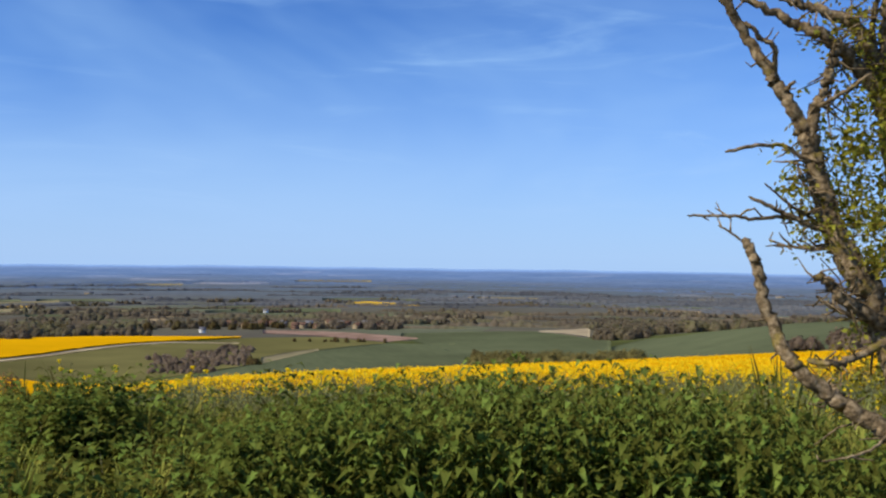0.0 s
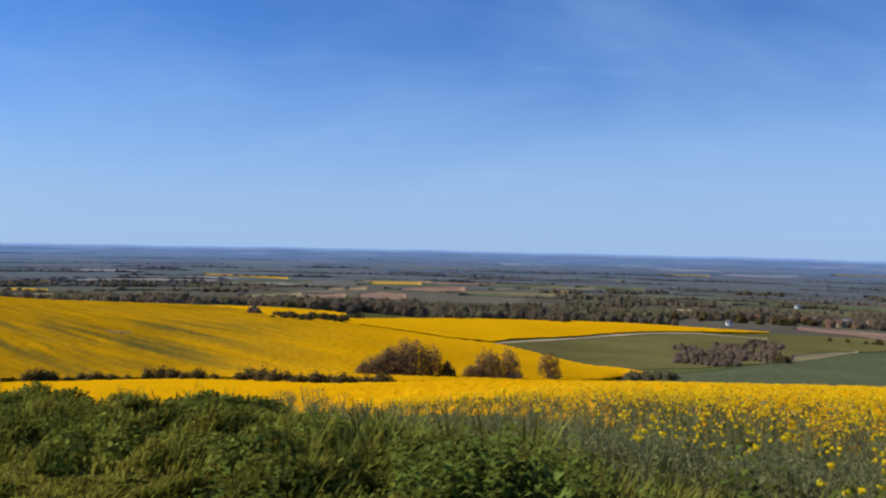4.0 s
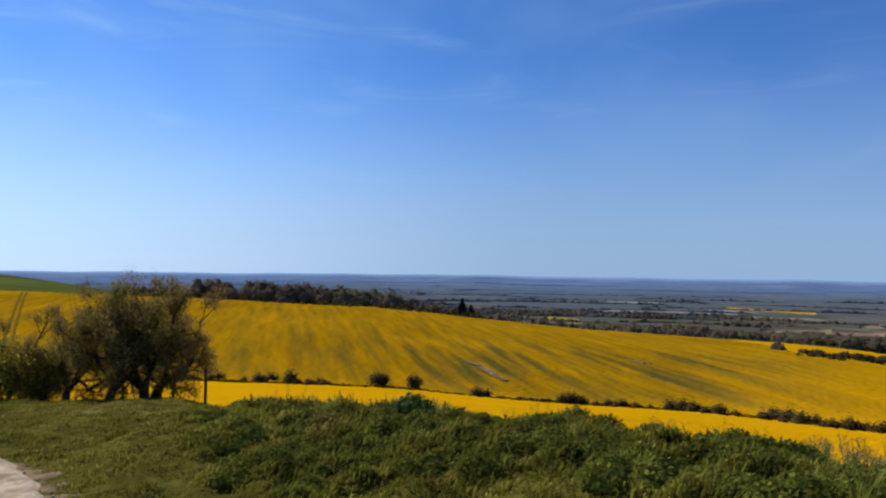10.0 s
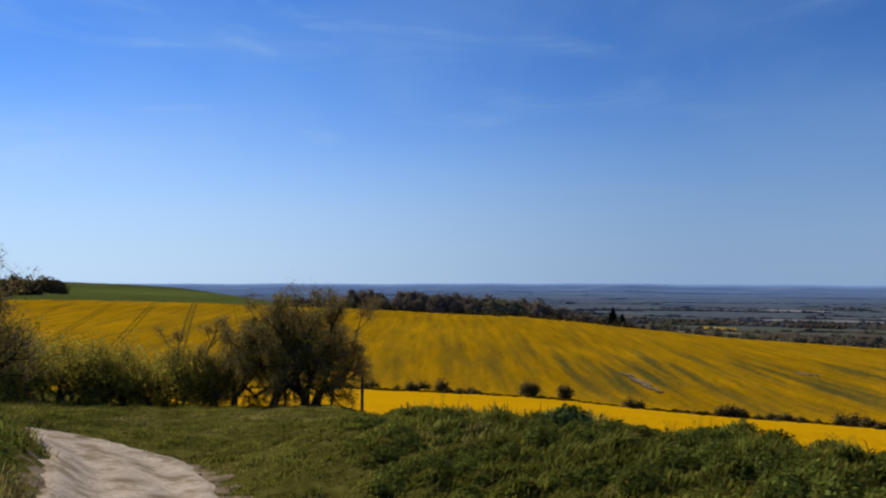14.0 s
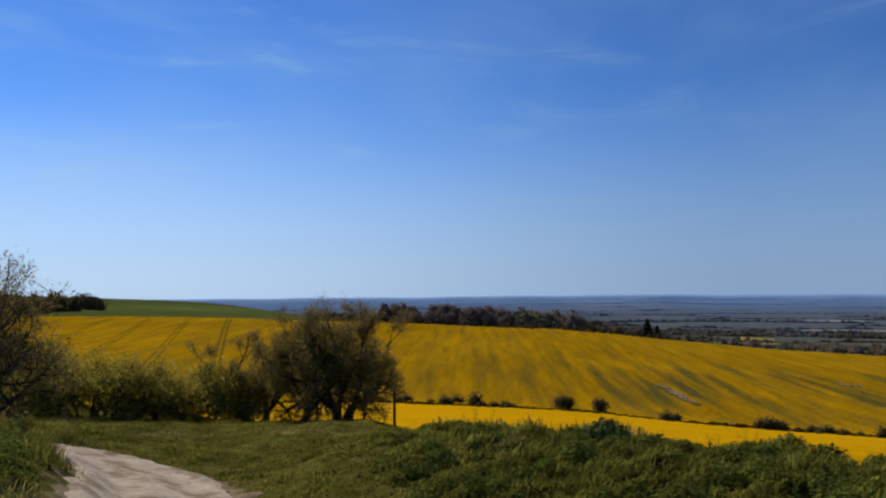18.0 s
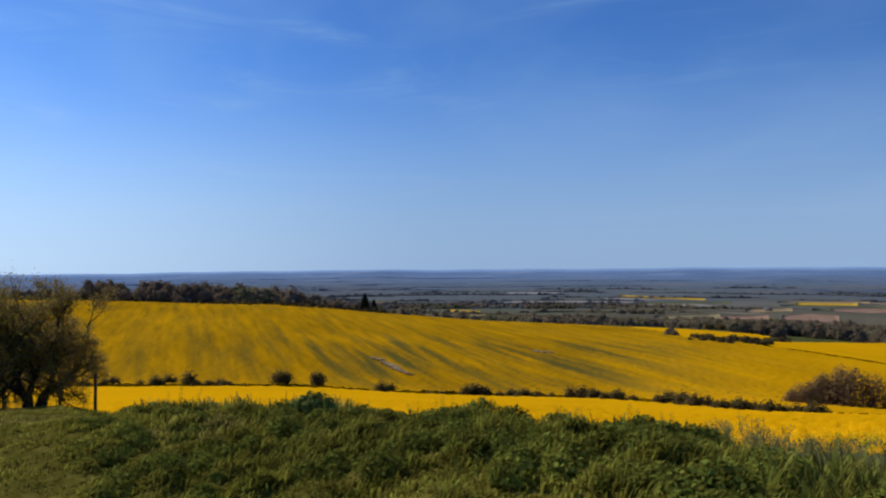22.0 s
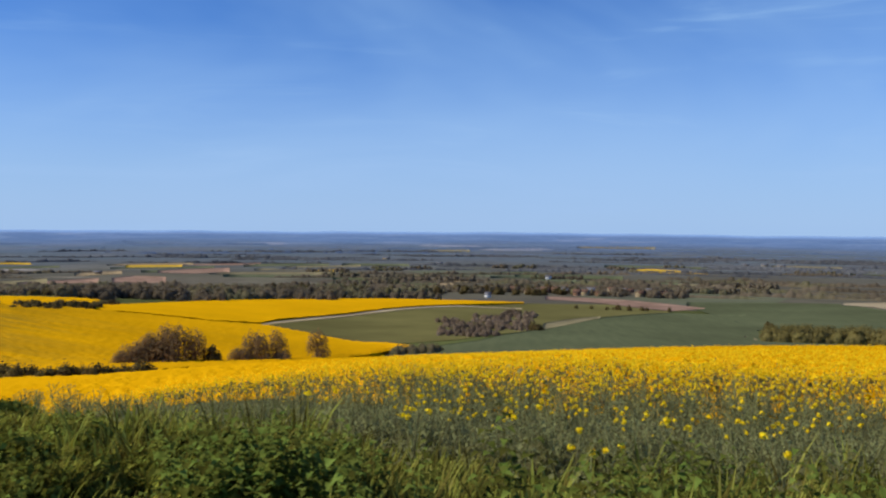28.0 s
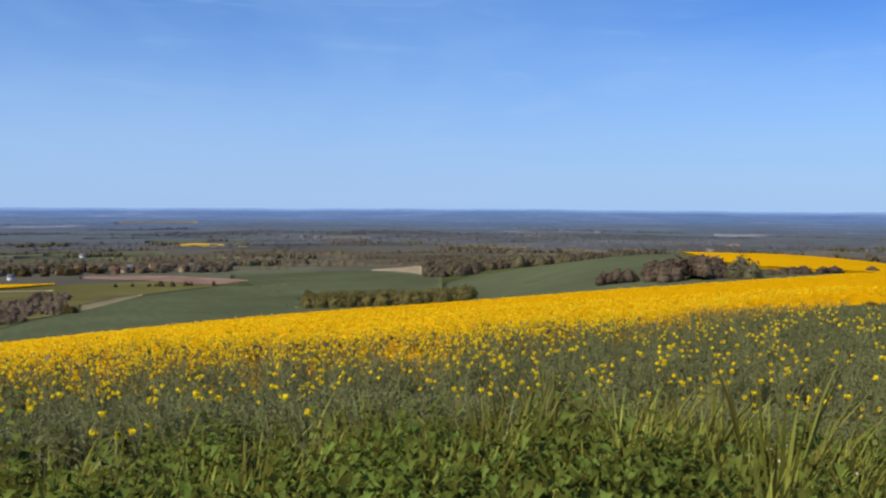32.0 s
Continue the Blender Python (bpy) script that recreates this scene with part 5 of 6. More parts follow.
def crown_tree(name, label, seed, tall, lobes, mat, facets=70, heart=True, category="tree"):
    """A tree seen from some way off: a forked trunk under a crown of several leafy domes (out, up, half width, height, in parts of its own height)."""
    rng = np.random.default_rng(seed)
    base = new(name)
    VV, FF, NN, b = [], [], [], 0
    tv, tf, tb = [], [], 0
    for k, (out, up, rx, rz) in enumerate(lobes):
        a = k * 2.4 + rng.random()
        c = np.array([math.cos(a) * out, math.sin(a) * out, up]) * tall
        V, F = clump(rng, facets, rx * tall, rz * tall, heart)
        V = V * (1 + .2 * rng.normal(size=(1, 3)) * (1, 1, .3))
        V[:, 2] -= .15 * rz * tall * np.clip(np.hypot(V[:, 0], V[:, 1]) / (rx * tall), 0, 1.2)
        VV.append(V + c)
        NN.append(V - np.array([0, 0, .25 * rz * tall]) + rng.normal(size=V.shape) * tall * .035)
        FF.append(F + b)
        b += len(V)
        v, f = tube([(0, 0, -.4), c * (.15, .15, .45), c * (.8, .8, 1.0) + (0, 0, rz * tall * .4)], [tall * .028, tall * .020, tall * .008], 5)
        tv.append(v)
        tf.append(f + tb)
        tb += len(v)
    V, F, N = np.vstack(VV), np.vstack(FF), np.vstack(NN)
    child(mesh_object("trunk", np.vstack(tv), np.vstack(tf), None, (M_DARKBARK,), smooth=True), base)
    child(soften(mesh_object("crown", V, outward(V, F, N), None, (mat,)), N), base)
    return tagged(base, label, category)


# bare trees at the valley foot
VALLEY_CROWN = ((0, .22, .48, .66), (.30, .08, .40, .58), (.36, .04, .38, .54), (.30, .14, .38, .60), (.48, .0, .32, .42), (.20, .30, .30, .50))
SLIM_CROWN = ((0, .22, .32, .70), (.16, .08, .28, .62), (.15, .34, .26, .52), (.18, .0, .28, .48))
oak = stand(crown_tree("bare_tree", "large rounded tree with bare brown twigs", 41, 10.8, VALLEY_CROWN, M_TWIG, 520, heart=False), 2.3, 205, 0)
oak2 = stand(crown_tree("bare_tree", "slender tree with bare brown twigs", 42, 8.8, SLIM_CROWN, M_TWIG, 420, heart=False), .75, 205)
again(oak, 3.3, 202, 120, .80)
again(oak, 4.3, 200, 60, .60)
again(oak, 5.1, 198, 210, .42)
again(oak2, -2.75, 212, 40, .95)
again(oak2, -3.3, 210, 90, .92)
again(oak2, -4.4, 214, 140, 1.0)
again(oak, -2.0, 208, 200, .45)
again(oak2, -7.05, 222, 200, 1.0)
stand(tree("dark_bush", "small dark evergreen bush", 44, 4.6, .12, M_HEDGE, 1500, .25, .3, stems=2, clear=.1, depth=3, category="bush", squash=1.8), -.3, 204)


def conifer(name, label, seed, tall):
    rng = np.random.default_rng(seed)
    base = new(name)
    v, f = tube([(0, 0, -.3), (0, 0, tall * .5), (0, 0, tall)], [.3, .18, .03], 6)
    child(mesh_object("trunk", v, f, None, (M_DARKBARK,)), base)
    t = rng.random(900) ** .8
    a = rng.random(900) * 6.283
    rad = (1 - t) ** .75 * tall * .33 * (.35 + .65 * rng.random(900)) + .15
    tips = np.stack([np.cos(a) * rad, np.sin(a) * rad, t * tall * .93 + .6], 1)
    V, F = leaf_cloud(rng, tips, 1500, .42, .15)
    child(mesh_object("crown", V, F, None, (M_CONIFER,)), base)
    return tagged(base, label, "tree")


fir = stand(conifer("conifer", "dark pointed conifer at a wood edge", 51, 10.0), 32.2, 452)
again(fir, 31.6, 455, 90, .72)


# the wood along the hill crest
TALL_CROWN = ((0, .34, .34, .56), (.20, .26, .30, .50), (.22, .24, .30, .52), (.20, .30, .28, .48), (.12, .10, .30, .5))
ROUND_CROWN = ((0, .30, .42, .58), (.28, .18, .36, .50), (.30, .16, .35, .52), (.28, .20, .36, .46), (.38, .06, .32, .42))
LOW_CROWN = ((0, .05, .50, .74), (.38, .0, .40, .60), (.42, .0, .42, .64), (.44, .0, .40, .54), (.60, .0, .34, .45))
wood_kinds = [stand(crown_tree("woodland_tree", lb, 60 + k, 13.0, lobes, mt, 110), a, r) for k, (lb, lobes, mt, a, r) in enumerate((
    ("upright bare tree in a hilltop wood", TALL_CROWN, M_CREST, 49.3, 474), ("rounded bare tree in a hilltop wood", ROUND_CROWN, M_CREST, 48.0, 474),
    ("spreading greenish tree in a hilltop wood", ROUND_CROWN, M_CREST_GREEN, 45.2, 468), ("low thicket tree in a hilltop wood", LOW_CROWN, M_CREST, 37.0, 462)))]
wrng = random.Random(9)
for k in range(76):
    a = 53.4 - k * .292 + wrng.uniform(-.12, .12)
    if 46.35 < a < 46.95 or 47.75 < a < 47.95:                       # gaps where the sky shows
        continue
    big = float(np.interp(a, (30.8, 33.8, 35.6, 37.4, 41, 49.0, 49.4, 54), (.33, .52, .64, .86, .95, 1.0, .52, .5)))
    out = float(np.interp(a, (31, 32, 37, 43, 50, 54), (446, 448, 464, 450, 476, 480)))
    kind = (0 if wrng.random() < .7 else 1) if a > 46.9 else wrng.choice((1, 1, 2, 1, 3)) if a > 38 else wrng.choice((3, 3, 1))
    sx = big * wrng.uniform(.95, 1.3)
    again(wood_kinds[kind], a, out + wrng.uniform(0, 22), wrng.uniform(0, 360), np.array([sx, sx, big * wrng.uniform(.82, 1.06)]))
again(wood_kinds[1], 12.35, 386, 30, .42, "small bare tree alone in a yellow field")

# the copse on the shoulder of the wheat field
copse = stand(crown_tree("copse_tree", "broad bare tree with purplish brown twigs in a copse", 66, 8.2, ROUND_CROWN, M_COPSE, 130), -59.4, 268)
stand(crown_tree("copse_tree", "rounded olive tree breaking into leaf by a copse", 67, 8.4, LOW_CROWN, M_CREST_GREEN, 150), -63.9, 272)
for a, r, h in ((-55.4, 284, .62), (-56.2, 282, .70), (-57.0, 280, .66), (-58.6, 276, .95), (-60.1, 272, 1.05), (-60.9, 276, 1.0), (-61.6, 270, 1.12), (-62.3, 274, .98)):
    again(copse, a, r, 80 * a, h)
for a, r, h in ((-65.6, 284, .30), (-66.3, 286, .33), (-66.9, 287, .36), (-67.5, 288, .40), (-68.6, 292, .34), (-69.2, 294, .36), (-71.2, 305, .36)):
    again(copse, a, r, 70 * a, np.array([h * 1.5, h * 1.5, h]), "low bare hedge tree at a yellow field's foot")


# ---------------------------------------------------------------- woods, hedgerows and scrub farther off
def far_wood(name, label, regions, mat, tall, seed, facets=26, gaps=0.0):
    """Many small trees standing in runs of (bearing from, to, near, far, how many)."""
    rng = np.random.default_rng(seed)
    shapes = [clump(rng, facets, .50, .85), clump(rng, facets, .64, .70), clump(rng, facets, .44, .95)]
    P = []
    for a0, a1, r0, r1, n in regions:
        u = rng.random(n)
        a = a0 + (a1 - a0) * u
        r = r0 + (r1 - r0) * rng.random(n)
        x, y = -np.sin(np.radians(a)) * r, np.cos(np.radians(a)) * r
        open_ = np.sin(a * 1.9 + r * .011) * np.sin(a * .8 - r * .017 + 1) < .62 - gaps
        x, y = (x[open_], y[open_]) if gaps else (x, y)
        P.append(np.stack([x, y, ground_z(x, y) - .3], 1))
    P = np.vstack(P)
    pick = rng.integers(0, 3, len(P))
    VV, FF, NN, b = [], [], [], 0
    for k, (V, F) in enumerate(shapes):
        sel = P[pick == k]
        h = tall * (.6 + .7 * rng.random(len(sel)))
        v, f = scatter(V, F, sel, rng.random(len(sel)) * 6.283, np.stack([h * (.9 + .5 * rng.random(len(sel))), h, h], 1))
        NN.append(v - np.repeat(sel + np.stack([0 * h, 0 * h, h * .25], 1), len(V), 0) + rng.normal(size=v.shape) * tall * .10)
        VV.append(v)
        FF.append(f + b)
        b += len(v)
    V, F, N = np.vstack(VV), np.vstack(FF), np.vstack(NN)
    return tagged(soften(mesh_object(name, V, outward(V, F, N), None, (mat,)), N), label, "woodland", kind="stuff")


def hedgerows(rng, n, a0, a1, r0, r1, long0, long1, step):
    """Runs of trees along field boundaries, most of them lying across the view."""
    out = []
    for _ in range(n):
        a = rng.uniform(a0, a1)
        r = math.exp(rng.uniform(math.log(r0), math.log(r1)))
        ln = rng.uniform(long0, long1)
        da = math.degrees(ln / r)
        if a < 5.2 and a + da > -1.7 and 1080 < r < 1760:                # none here, so the ploughed fields show from the camera
            continue
        out.append((a, a + da, r, r + rng.uniform(4, 60), max(4, int(ln / step))))
    return out


frng = random.Random(17)
far_wood("valley_thicket", "tan bare thicket under valley trees", ((5.2, 2.0, 202, 209, 26), (-1.8, -5.0, 208, 215, 22), (-6.8, -7.4, 221, 224, 4)), M_TWIG, 2.8, 70, 170)
far_wood("wood_edge", "dark undergrowth along a hilltop wood", ((53.4, 43, 456, 478, 150), (43, 31, 440, 462, 150)), M_HEDGE, 3.4, 69, 60)
far_wood("valley_scrub", "bare brown scrub and thorn bushes in a hollow", ((-14.7, -16.8, 350, 455, 90), (-16.6, -19.2, 345, 500, 170), (-19, -21.4, 385, 560, 170)), M_THORN, 2.7, 71, 70, gaps=.1)
far_wood("valley_bushes", "dark thorn bushes at a field's foot", ((-11.9, -15.0, 270, 292, 46),), M_WOOD_NEAR, 3.0, 88, 110)
far_wood("hollow_trees", "dark hedge trees in a hollow", ((-21.2, -21.6, 396, 402, 7), (-23, -31, 640, 655, 12), (-35.6, -36.4, 440, 520, 8)), M_HEDGE, 3.6, 72, 60)
far_wood("shelter_belt", "long belt of thin olive brown trees", ((-35.9, -46.8, 385, 425, 520),), M_BELT, 5.6, 73, 110)
far_wood("ridge_wood", "bare brown wood below a green ridge", ((-44.5, -52, 700, 900, 330), (-51, -61, 640, 860, 330), (-61, -76, 620, 800, 200), (-43.8, -47, 640, 700, 60)), M_WOOD_NEAR, 8.5, 74, 70)
far_wood("ridge_wood", "greenish bare wood below a green ridge", ((-43.5, -54, 880, 1080, 300), (-54, -70, 800, 1000, 200)), M_WOOD_MID, 8.0, 84, 44)
far_wood("field_hedge", "dark hedge at the top of a yellow field", ((11.2, 8.7, 367, 386, 34), (8.7, 6.3, 384, 408, 40), (6.4, 5.4, 414, 424, 12)), M_HEDGE, 3.3, 76, 60)
far_wood("vale_wood", "brown bare wood behind the yellow hill", ((14, -7, 780, 900, 560), (31, 14, 700, 860, 620), (-7, -16, 860, 960, 120), (6, -3, 700, 770, 120), (-25, -31, 880, 940, 60)), M_WOOD_MID, 9.0, 77, 60, gaps=.12)
far_wood("vale_wood", "olive wood breaking into leaf behind the yellow hill", ((16, -12, 820, 960, 300), (31, 15, 720, 900, 260), (-16, -24, 900, 1000, 60)), M_WOOD_NEAR, 8.5, 85, 60, gaps=.2)
far_wood("vale_wood", "bare brown wood at the back of a yellow field", ((8.5, 5.5, 475, 520, 40), (6.2, -1, 505, 590, 120), (-1, -8, 590, 700, 110), (-8, -15, 700, 780, 60)), M_WOOD_MID, 7.0, 87, 60)
far_wood("vale_wood", "dark evergreen trees among bare woods", ((30, -12, 760, 1000, 90), (-13, -24, 850, 1000, 45)), M_HEDGE, 8.5, 86, 60)
far_wood("vale_trees", "hedgerow trees and copses across the vale", [(a, a + (b - a) * .5, r, r + 22, n) for a, b, r, q, n in hedgerows(frng, 46, -85, 50, 980, 1700, 60, 220, 4.5)], M_WOOD_MID, 7.0, 78, 30)


def hedge_ribbons(name, label, rows, tall, mat, seed):
    """Hedges and belts of trees seen so far off that they run together: long banks with a crown for every few metres."""
    rng = np.random.default_rng(seed)
    VV, FF, NN, b = [], [], [], 0
    for a0, a1, r0, r1, n in rows:
        n = max(3, n)
        u = (np.arange(n * 4 + 1)) / (n * 4)
        at = np.concatenate([[0], np.cumsum(.4 + 1.2 * rng.random(n))])                  # crowns of uneven breadth
        at = np.interp(u, at / at[-1], np.arange(n + 1))
        crown = (.45 + .75 * rng.random(n + 1) ** 1.4)[np.minimum(at.astype(int), n)] * np.interp(u, np.linspace(0, 1, 7), .5 + .7 * rng.random(7))
        dome = np.abs(np.sin(np.pi * at)) ** .6
        ends = np.clip(np.minimum(u, 1 - u) * 9, .2, 1)
        h = tall * crown * (.62 + .38 * dome) * ends
        a = a0 + (a1 - a0) * u + rng.normal(size=len(u)) * .004
        r = r0 + (r1 - r0) * u + tall * 2.5 * np.sin(u * 5 + rng.random() * 6)
        w = tall * (.45 + .4 * crown) * (.7 + .3 * dome)
        m = len(u)
        for dr, f, up in ((-1.05, 0, .15), (-.95, .45, .3), (-.55, .86, .8), (0, 1, 1.2), (.7, .7, .8), (1, 0, .2)):
            x, y = -np.sin(np.radians(a)) * (r + w * dr), np.cos(np.radians(a)) * (r + w * dr)
            VV.append(np.stack([x, y, ground_z(x, y) - .5 + h * f * (1 + .08 * rng.normal(size=m))], 1))
        i = np.arange(m - 1)
        for k in range(5):
            FF.append(np.stack([b + k * m + i, b + k * m + i + 1, b + (k + 1) * m + i + 1, b + (k + 1) * m + i], 1))
        b += 6 * m
    return tagged(mesh_object(name, np.vstack(VV), np.vstack(FF), None, (mat,), smooth=True), label, "woodland", kind="stuff")


hedge_ribbons("near_vale_hedgerow", "brown hedgerows across the vale", hedgerows(frng, 85, -88, 40, 930, 1600, 90, 380, 7), 6.5, M_WOOD_MID, 81)
hedge_ribbons("vale_hedgerow", "hedgerows and belts across the vale, greyed by painted haze", hedgerows(frng, 120, -88, 44, 1450, 2500, 150, 600, 10), 6.0, M_WOOD_VALE, 83)
hedge_ribbons("plain_woodland", "woods and hedgerows across the far plain, painted haze blue", hedgerows(frng, 80, -90, 48, 2300, 3500, 200, 900, 16), 3.0, M_WOOD_FAR, 82)
far_wood("hilltop_trees", "dark trees on a far green down", ((67.0, 67.8, 560, 580, 5), (67.9, 70.5, 545, 610, 40), (70, 72, 520, 600, 40), (72, 80, 500, 640, 90)), M_HEDGE, 8, 80, 60)


# ---------------------------------------------------------------- houses and barns
def house(name, a, r, wide, deep, eaves, ridge, turn, wall, roof, label):
    base = new(name)
    x, y = spot(a, r)
    def box(nm, x0, x1, y0, y1, z0, z1, m, up=None):
        bm = bmesh.new()
        bmesh.ops.create_cube(bm, size=1.0, matrix=Matrix.Translation(((x0 + x1) / 2, (y0 + y1) / 2, (z0 + z1) / 2)) @ Matrix.Diagonal((x1 - x0, y1 - y0, z1 - z0, 1)))
        me = bpy.data.meshes.new(nm)
        bm.to_mesh(me)
        bm.free()
        me.materials.append(m)
        return child(new(nm, me), up or base)
    w, d = wide / 2, deep / 2
    V = [(-w, -d, -1), (w, -d, -1), (w, d, -1), (-w, d, -1), (-w, -d, eaves), (w, -d, eaves), (w, d, eaves), (-w, d, eaves), (-w, 0, ridge), (w, 0, ridge)]
    child(mesh_object("wall", V, [(0, 1, 5, 4), (2, 3, 7, 6), (1, 2, 6, 5), (3, 0, 4, 7)], [(5, 6, 9), (7, 4, 8)], (wall,)), base)
    o, k = .4, .25
    s = (ridge - eaves) / d
    V = []
    for e, q in ((-w - o, 0), (w + o, 0)):
        V += [(e, -d - o, eaves - s * o + .02), (e, 0, ridge + .02), (e, d + o, eaves - s * o + .02), (e, d + o, eaves - s * o + k), (e, 0, ridge + k), (e, -d - o, eaves - s * o + k)]
    rf = child(mesh_object("roof", V, [(0, 1, 7, 6), (1, 2, 8, 7), (2, 3, 9, 8), (3, 4, 10, 9), (4, 5, 11, 10), (5, 0, 6, 11), (0, 5, 4, 1), (1, 4, 3, 2), (6, 7, 10, 11), (7, 8, 9, 10)], None, (roof,)), base)
    if eaves > 3.5:
        box("chimney", w * .55, w * .55 + .8, -.4, .4, ridge - .8, ridge + 1.3, M_BRICK)
        for q in (-.55, 0, .55):
            for z in (1.0, 3.4):
                box("window", q * w - .5, q * w + .5, -d - .05, -d + .05, z, z + 1.2, M_GLASS)
    base.matrix_basis = pose(x, y, float(ground_z(x, y)), 0, 0, a + turn)
    return tagged(base, label, "house" if eaves > 3.5 else "barn")


house("cottage", -18.23, 805, 5.2, 4.2, 3.0, 4.8, 10, M_WHITE, M_SLATE, "white rendered cottage with a slate roof among trees")
house("cottage", -22.2, 1250, 7, 5, 4, 6, -20, M_WHITE, M_SLATE, "white house far out in the vale")
vrng = random.Random(23)
for k in range(16):
    a = -20.2 - k * .62 + vrng.uniform(-.2, .2)
    house("village_house", a, 905 + vrng.uniform(-25, 50), vrng.uniform(7, 11), vrng.uniform(5, 6.5), vrng.uniform(3.6, 4.2), vrng.uniform(5.5, 7), vrng.uniform(-50, 50),
          (M_BRICK, M_PALE, M_BRICK)[k % 3], (M_TILE, M_TILE, M_SLATE)[k % 3], "brick village house with a pitched roof" if k % 3 != 1 else "pale village house with a tiled roof")
for a, r, w in ((-34.5, 1900, 15), (-35.6, 1920, 12), (-36.6, 1900, 17), (-15.0, 1740, 14), (-62, 1500, 14), (-65, 1450, 12), (-55, 2300, 22), (6.5, 1420, 12), (-11.5, 2000, 18)):
    house("barn", a, r, w, 12, 3.2, 5, 0, M_PALE, M_SLATE, "long pale farm barn far out in the vale")

# ---------------------------------------------------------------- the lichened half-dead tree at the edge of the verge
BOUGHS = []


def bough(thick, thin, *way):
    """A limb of the old tree by the points it bends at, thick at its foot and thin at its end."""
    BOUGHS.append((thick, thin, way))


bough(0.064, 0.027, (1.76, -0.23, 0.78), (1.75, -0.17, 1.07), (1.72, -0.12, 1.24), (1.69, -0.10, 1.33), (1.64, -0.06, 1.43), (1.61, -0.02, 1.52), (1.59, -0.00, 1.61), (1.56, 0.01, 1.71), (1.53, 0.02, 1.81), (1.51, 0.03, 1.86))
bough(0.027, 0.014, (1.53, 0.02, 1.79), (1.515, 0.03, 1.85), (1.47, 0.04, 1.92), (1.43, 0.07, 1.99), (1.41, 0.08, 2.03), (1.38, 0.11, 2.09), (1.34, 0.13, 2.17), (1.28, 0.16, 2.25), (1.24, 0.18, 2.31))
bough(0.024, 0.018, (1.53, 0.02, 1.78), (1.525, 0.01, 1.85), (1.53, 0.00, 1.92), (1.54, -0.02, 1.96), (1.56, -0.03, 2.04), (1.57, -0.04, 2.10))
bough(0.030, 0.010, (1.80, -0.09, 1.85), (1.74, -0.07, 1.98), (1.66, -0.05, 2.06), (1.57, -0.04, 2.11), (1.52, -0.02, 2.14), (1.47, 0.03, 2.17), (1.43, 0.06, 2.20), (1.36, 0.11, 2.24), (1.31, 0.15, 2.27))
bough(0.031, 0.010, (1.82, -0.07, 1.99), (1.78, -0.05, 2.07), (1.72, -0.04, 2.16), (1.68, -0.03, 2.20), (1.63, 0.01, 2.22), (1.57, 0.05, 2.25), (1.53, 0.09, 2.26), (1.48, 0.13, 2.30))
bough(0.034, 0.013, (1.92, -0.09, 1.13), (1.90, -0.06, 1.53), (1.85, -0.05, 1.82), (1.80, -0.06, 2.01), (1.77, -0.08, 2.16), (1.74, -0.10, 2.30))
bough(0.013, 0.008, (1.79, -0.06, 2.06), (1.73, -0.06, 2.16), (1.71, -0.08, 2.21), (1.70, -0.10, 2.26))
bough(0.009, 0.006, (1.44, 0.06, 1.95), (1.44, 0.04, 1.97), (1.44, 0.01, 1.99))
bough(0.010, 0.007, (1.42, 0.07, 2.01), (1.39, 0.04, 2.08), (1.36, 0.04, 2.10), (1.33, 0.06, 2.11), (1.31, 0.06, 2.14), (1.30, 0.09, 2.16))
bough(0.009, 0.005, (1.53, 0.00, 1.91), (1.52, -0.05, 1.93), (1.51, -0.12, 1.95), (1.52, -0.18, 1.99))
bough(0.009, 0.006, (1.54, 0.02, 1.74), (1.49, 0.03, 1.77), (1.46, 0.04, 1.79), (1.43, 0.05, 1.80), (1.33, 0.08, 1.79), (1.26, 0.12, 1.77))
bough(0.013, 0.005, (1.61, -0.02, 1.53), (1.52, 0.02, 1.56), (1.45, 0.05, 1.59), (1.39, 0.08, 1.62), (1.36, 0.11, 1.64))
bough(0.008, 0.004, (1.48, 0.05, 1.58), (1.44, 0.07, 1.58), (1.37, 0.10, 1.57), (1.32, 0.13, 1.58), (1.25, 0.18, 1.58), (1.20, 0.21, 1.58))
bough(0.035, 0.016, (1.67, -0.23, 0.89), (1.60, -0.19, 0.96), (1.54, -0.15, 0.99), (1.50, -0.10, 1.04), (1.46, -0.07, 1.07), (1.42, -0.04, 1.11), (1.40, -0.00, 1.16), (1.39, 0.03, 1.24), (1.37, 0.06, 1.31), (1.36, 0.07, 1.42), (1.35, 0.09, 1.47), (1.34, 0.11, 1.51))
bough(0.005, 0.003, (1.34, 0.11, 1.50), (1.30, 0.13, 1.53), (1.27, 0.15, 1.55))
bough(0.017, 0.010, (1.69, -0.18, 1.21), (1.65, -0.16, 1.20), (1.58, -0.13, 1.17), (1.52, -0.11, 1.15), (1.47, -0.08, 1.14), (1.44, -0.04, 1.15))
bough(0.031, 0.012, (1.73, -0.14, 1.24), (1.65, -0.12, 1.28), (1.57, -0.09, 1.32), (1.52, -0.08, 1.36), (1.49, -0.07, 1.39), (1.46, -0.05, 1.40))
bough(0.009, 0.005, (1.59, -0.09, 1.28), (1.51, -0.07, 1.31), (1.47, -0.05, 1.34))
bough(0.006, 0.003, (1.54, -0.26, 1.01), (1.46, -0.27, 0.96), (1.41, -0.26, 0.93), (1.34, -0.23, 0.91), (1.28, -0.19, 0.90))
bough(0.008, 0.004, (1.60, -0.02, 1.50), (1.54, 0.00, 1.48), (1.49, 0.04, 1.49), (1.44, 0.07, 1.49))
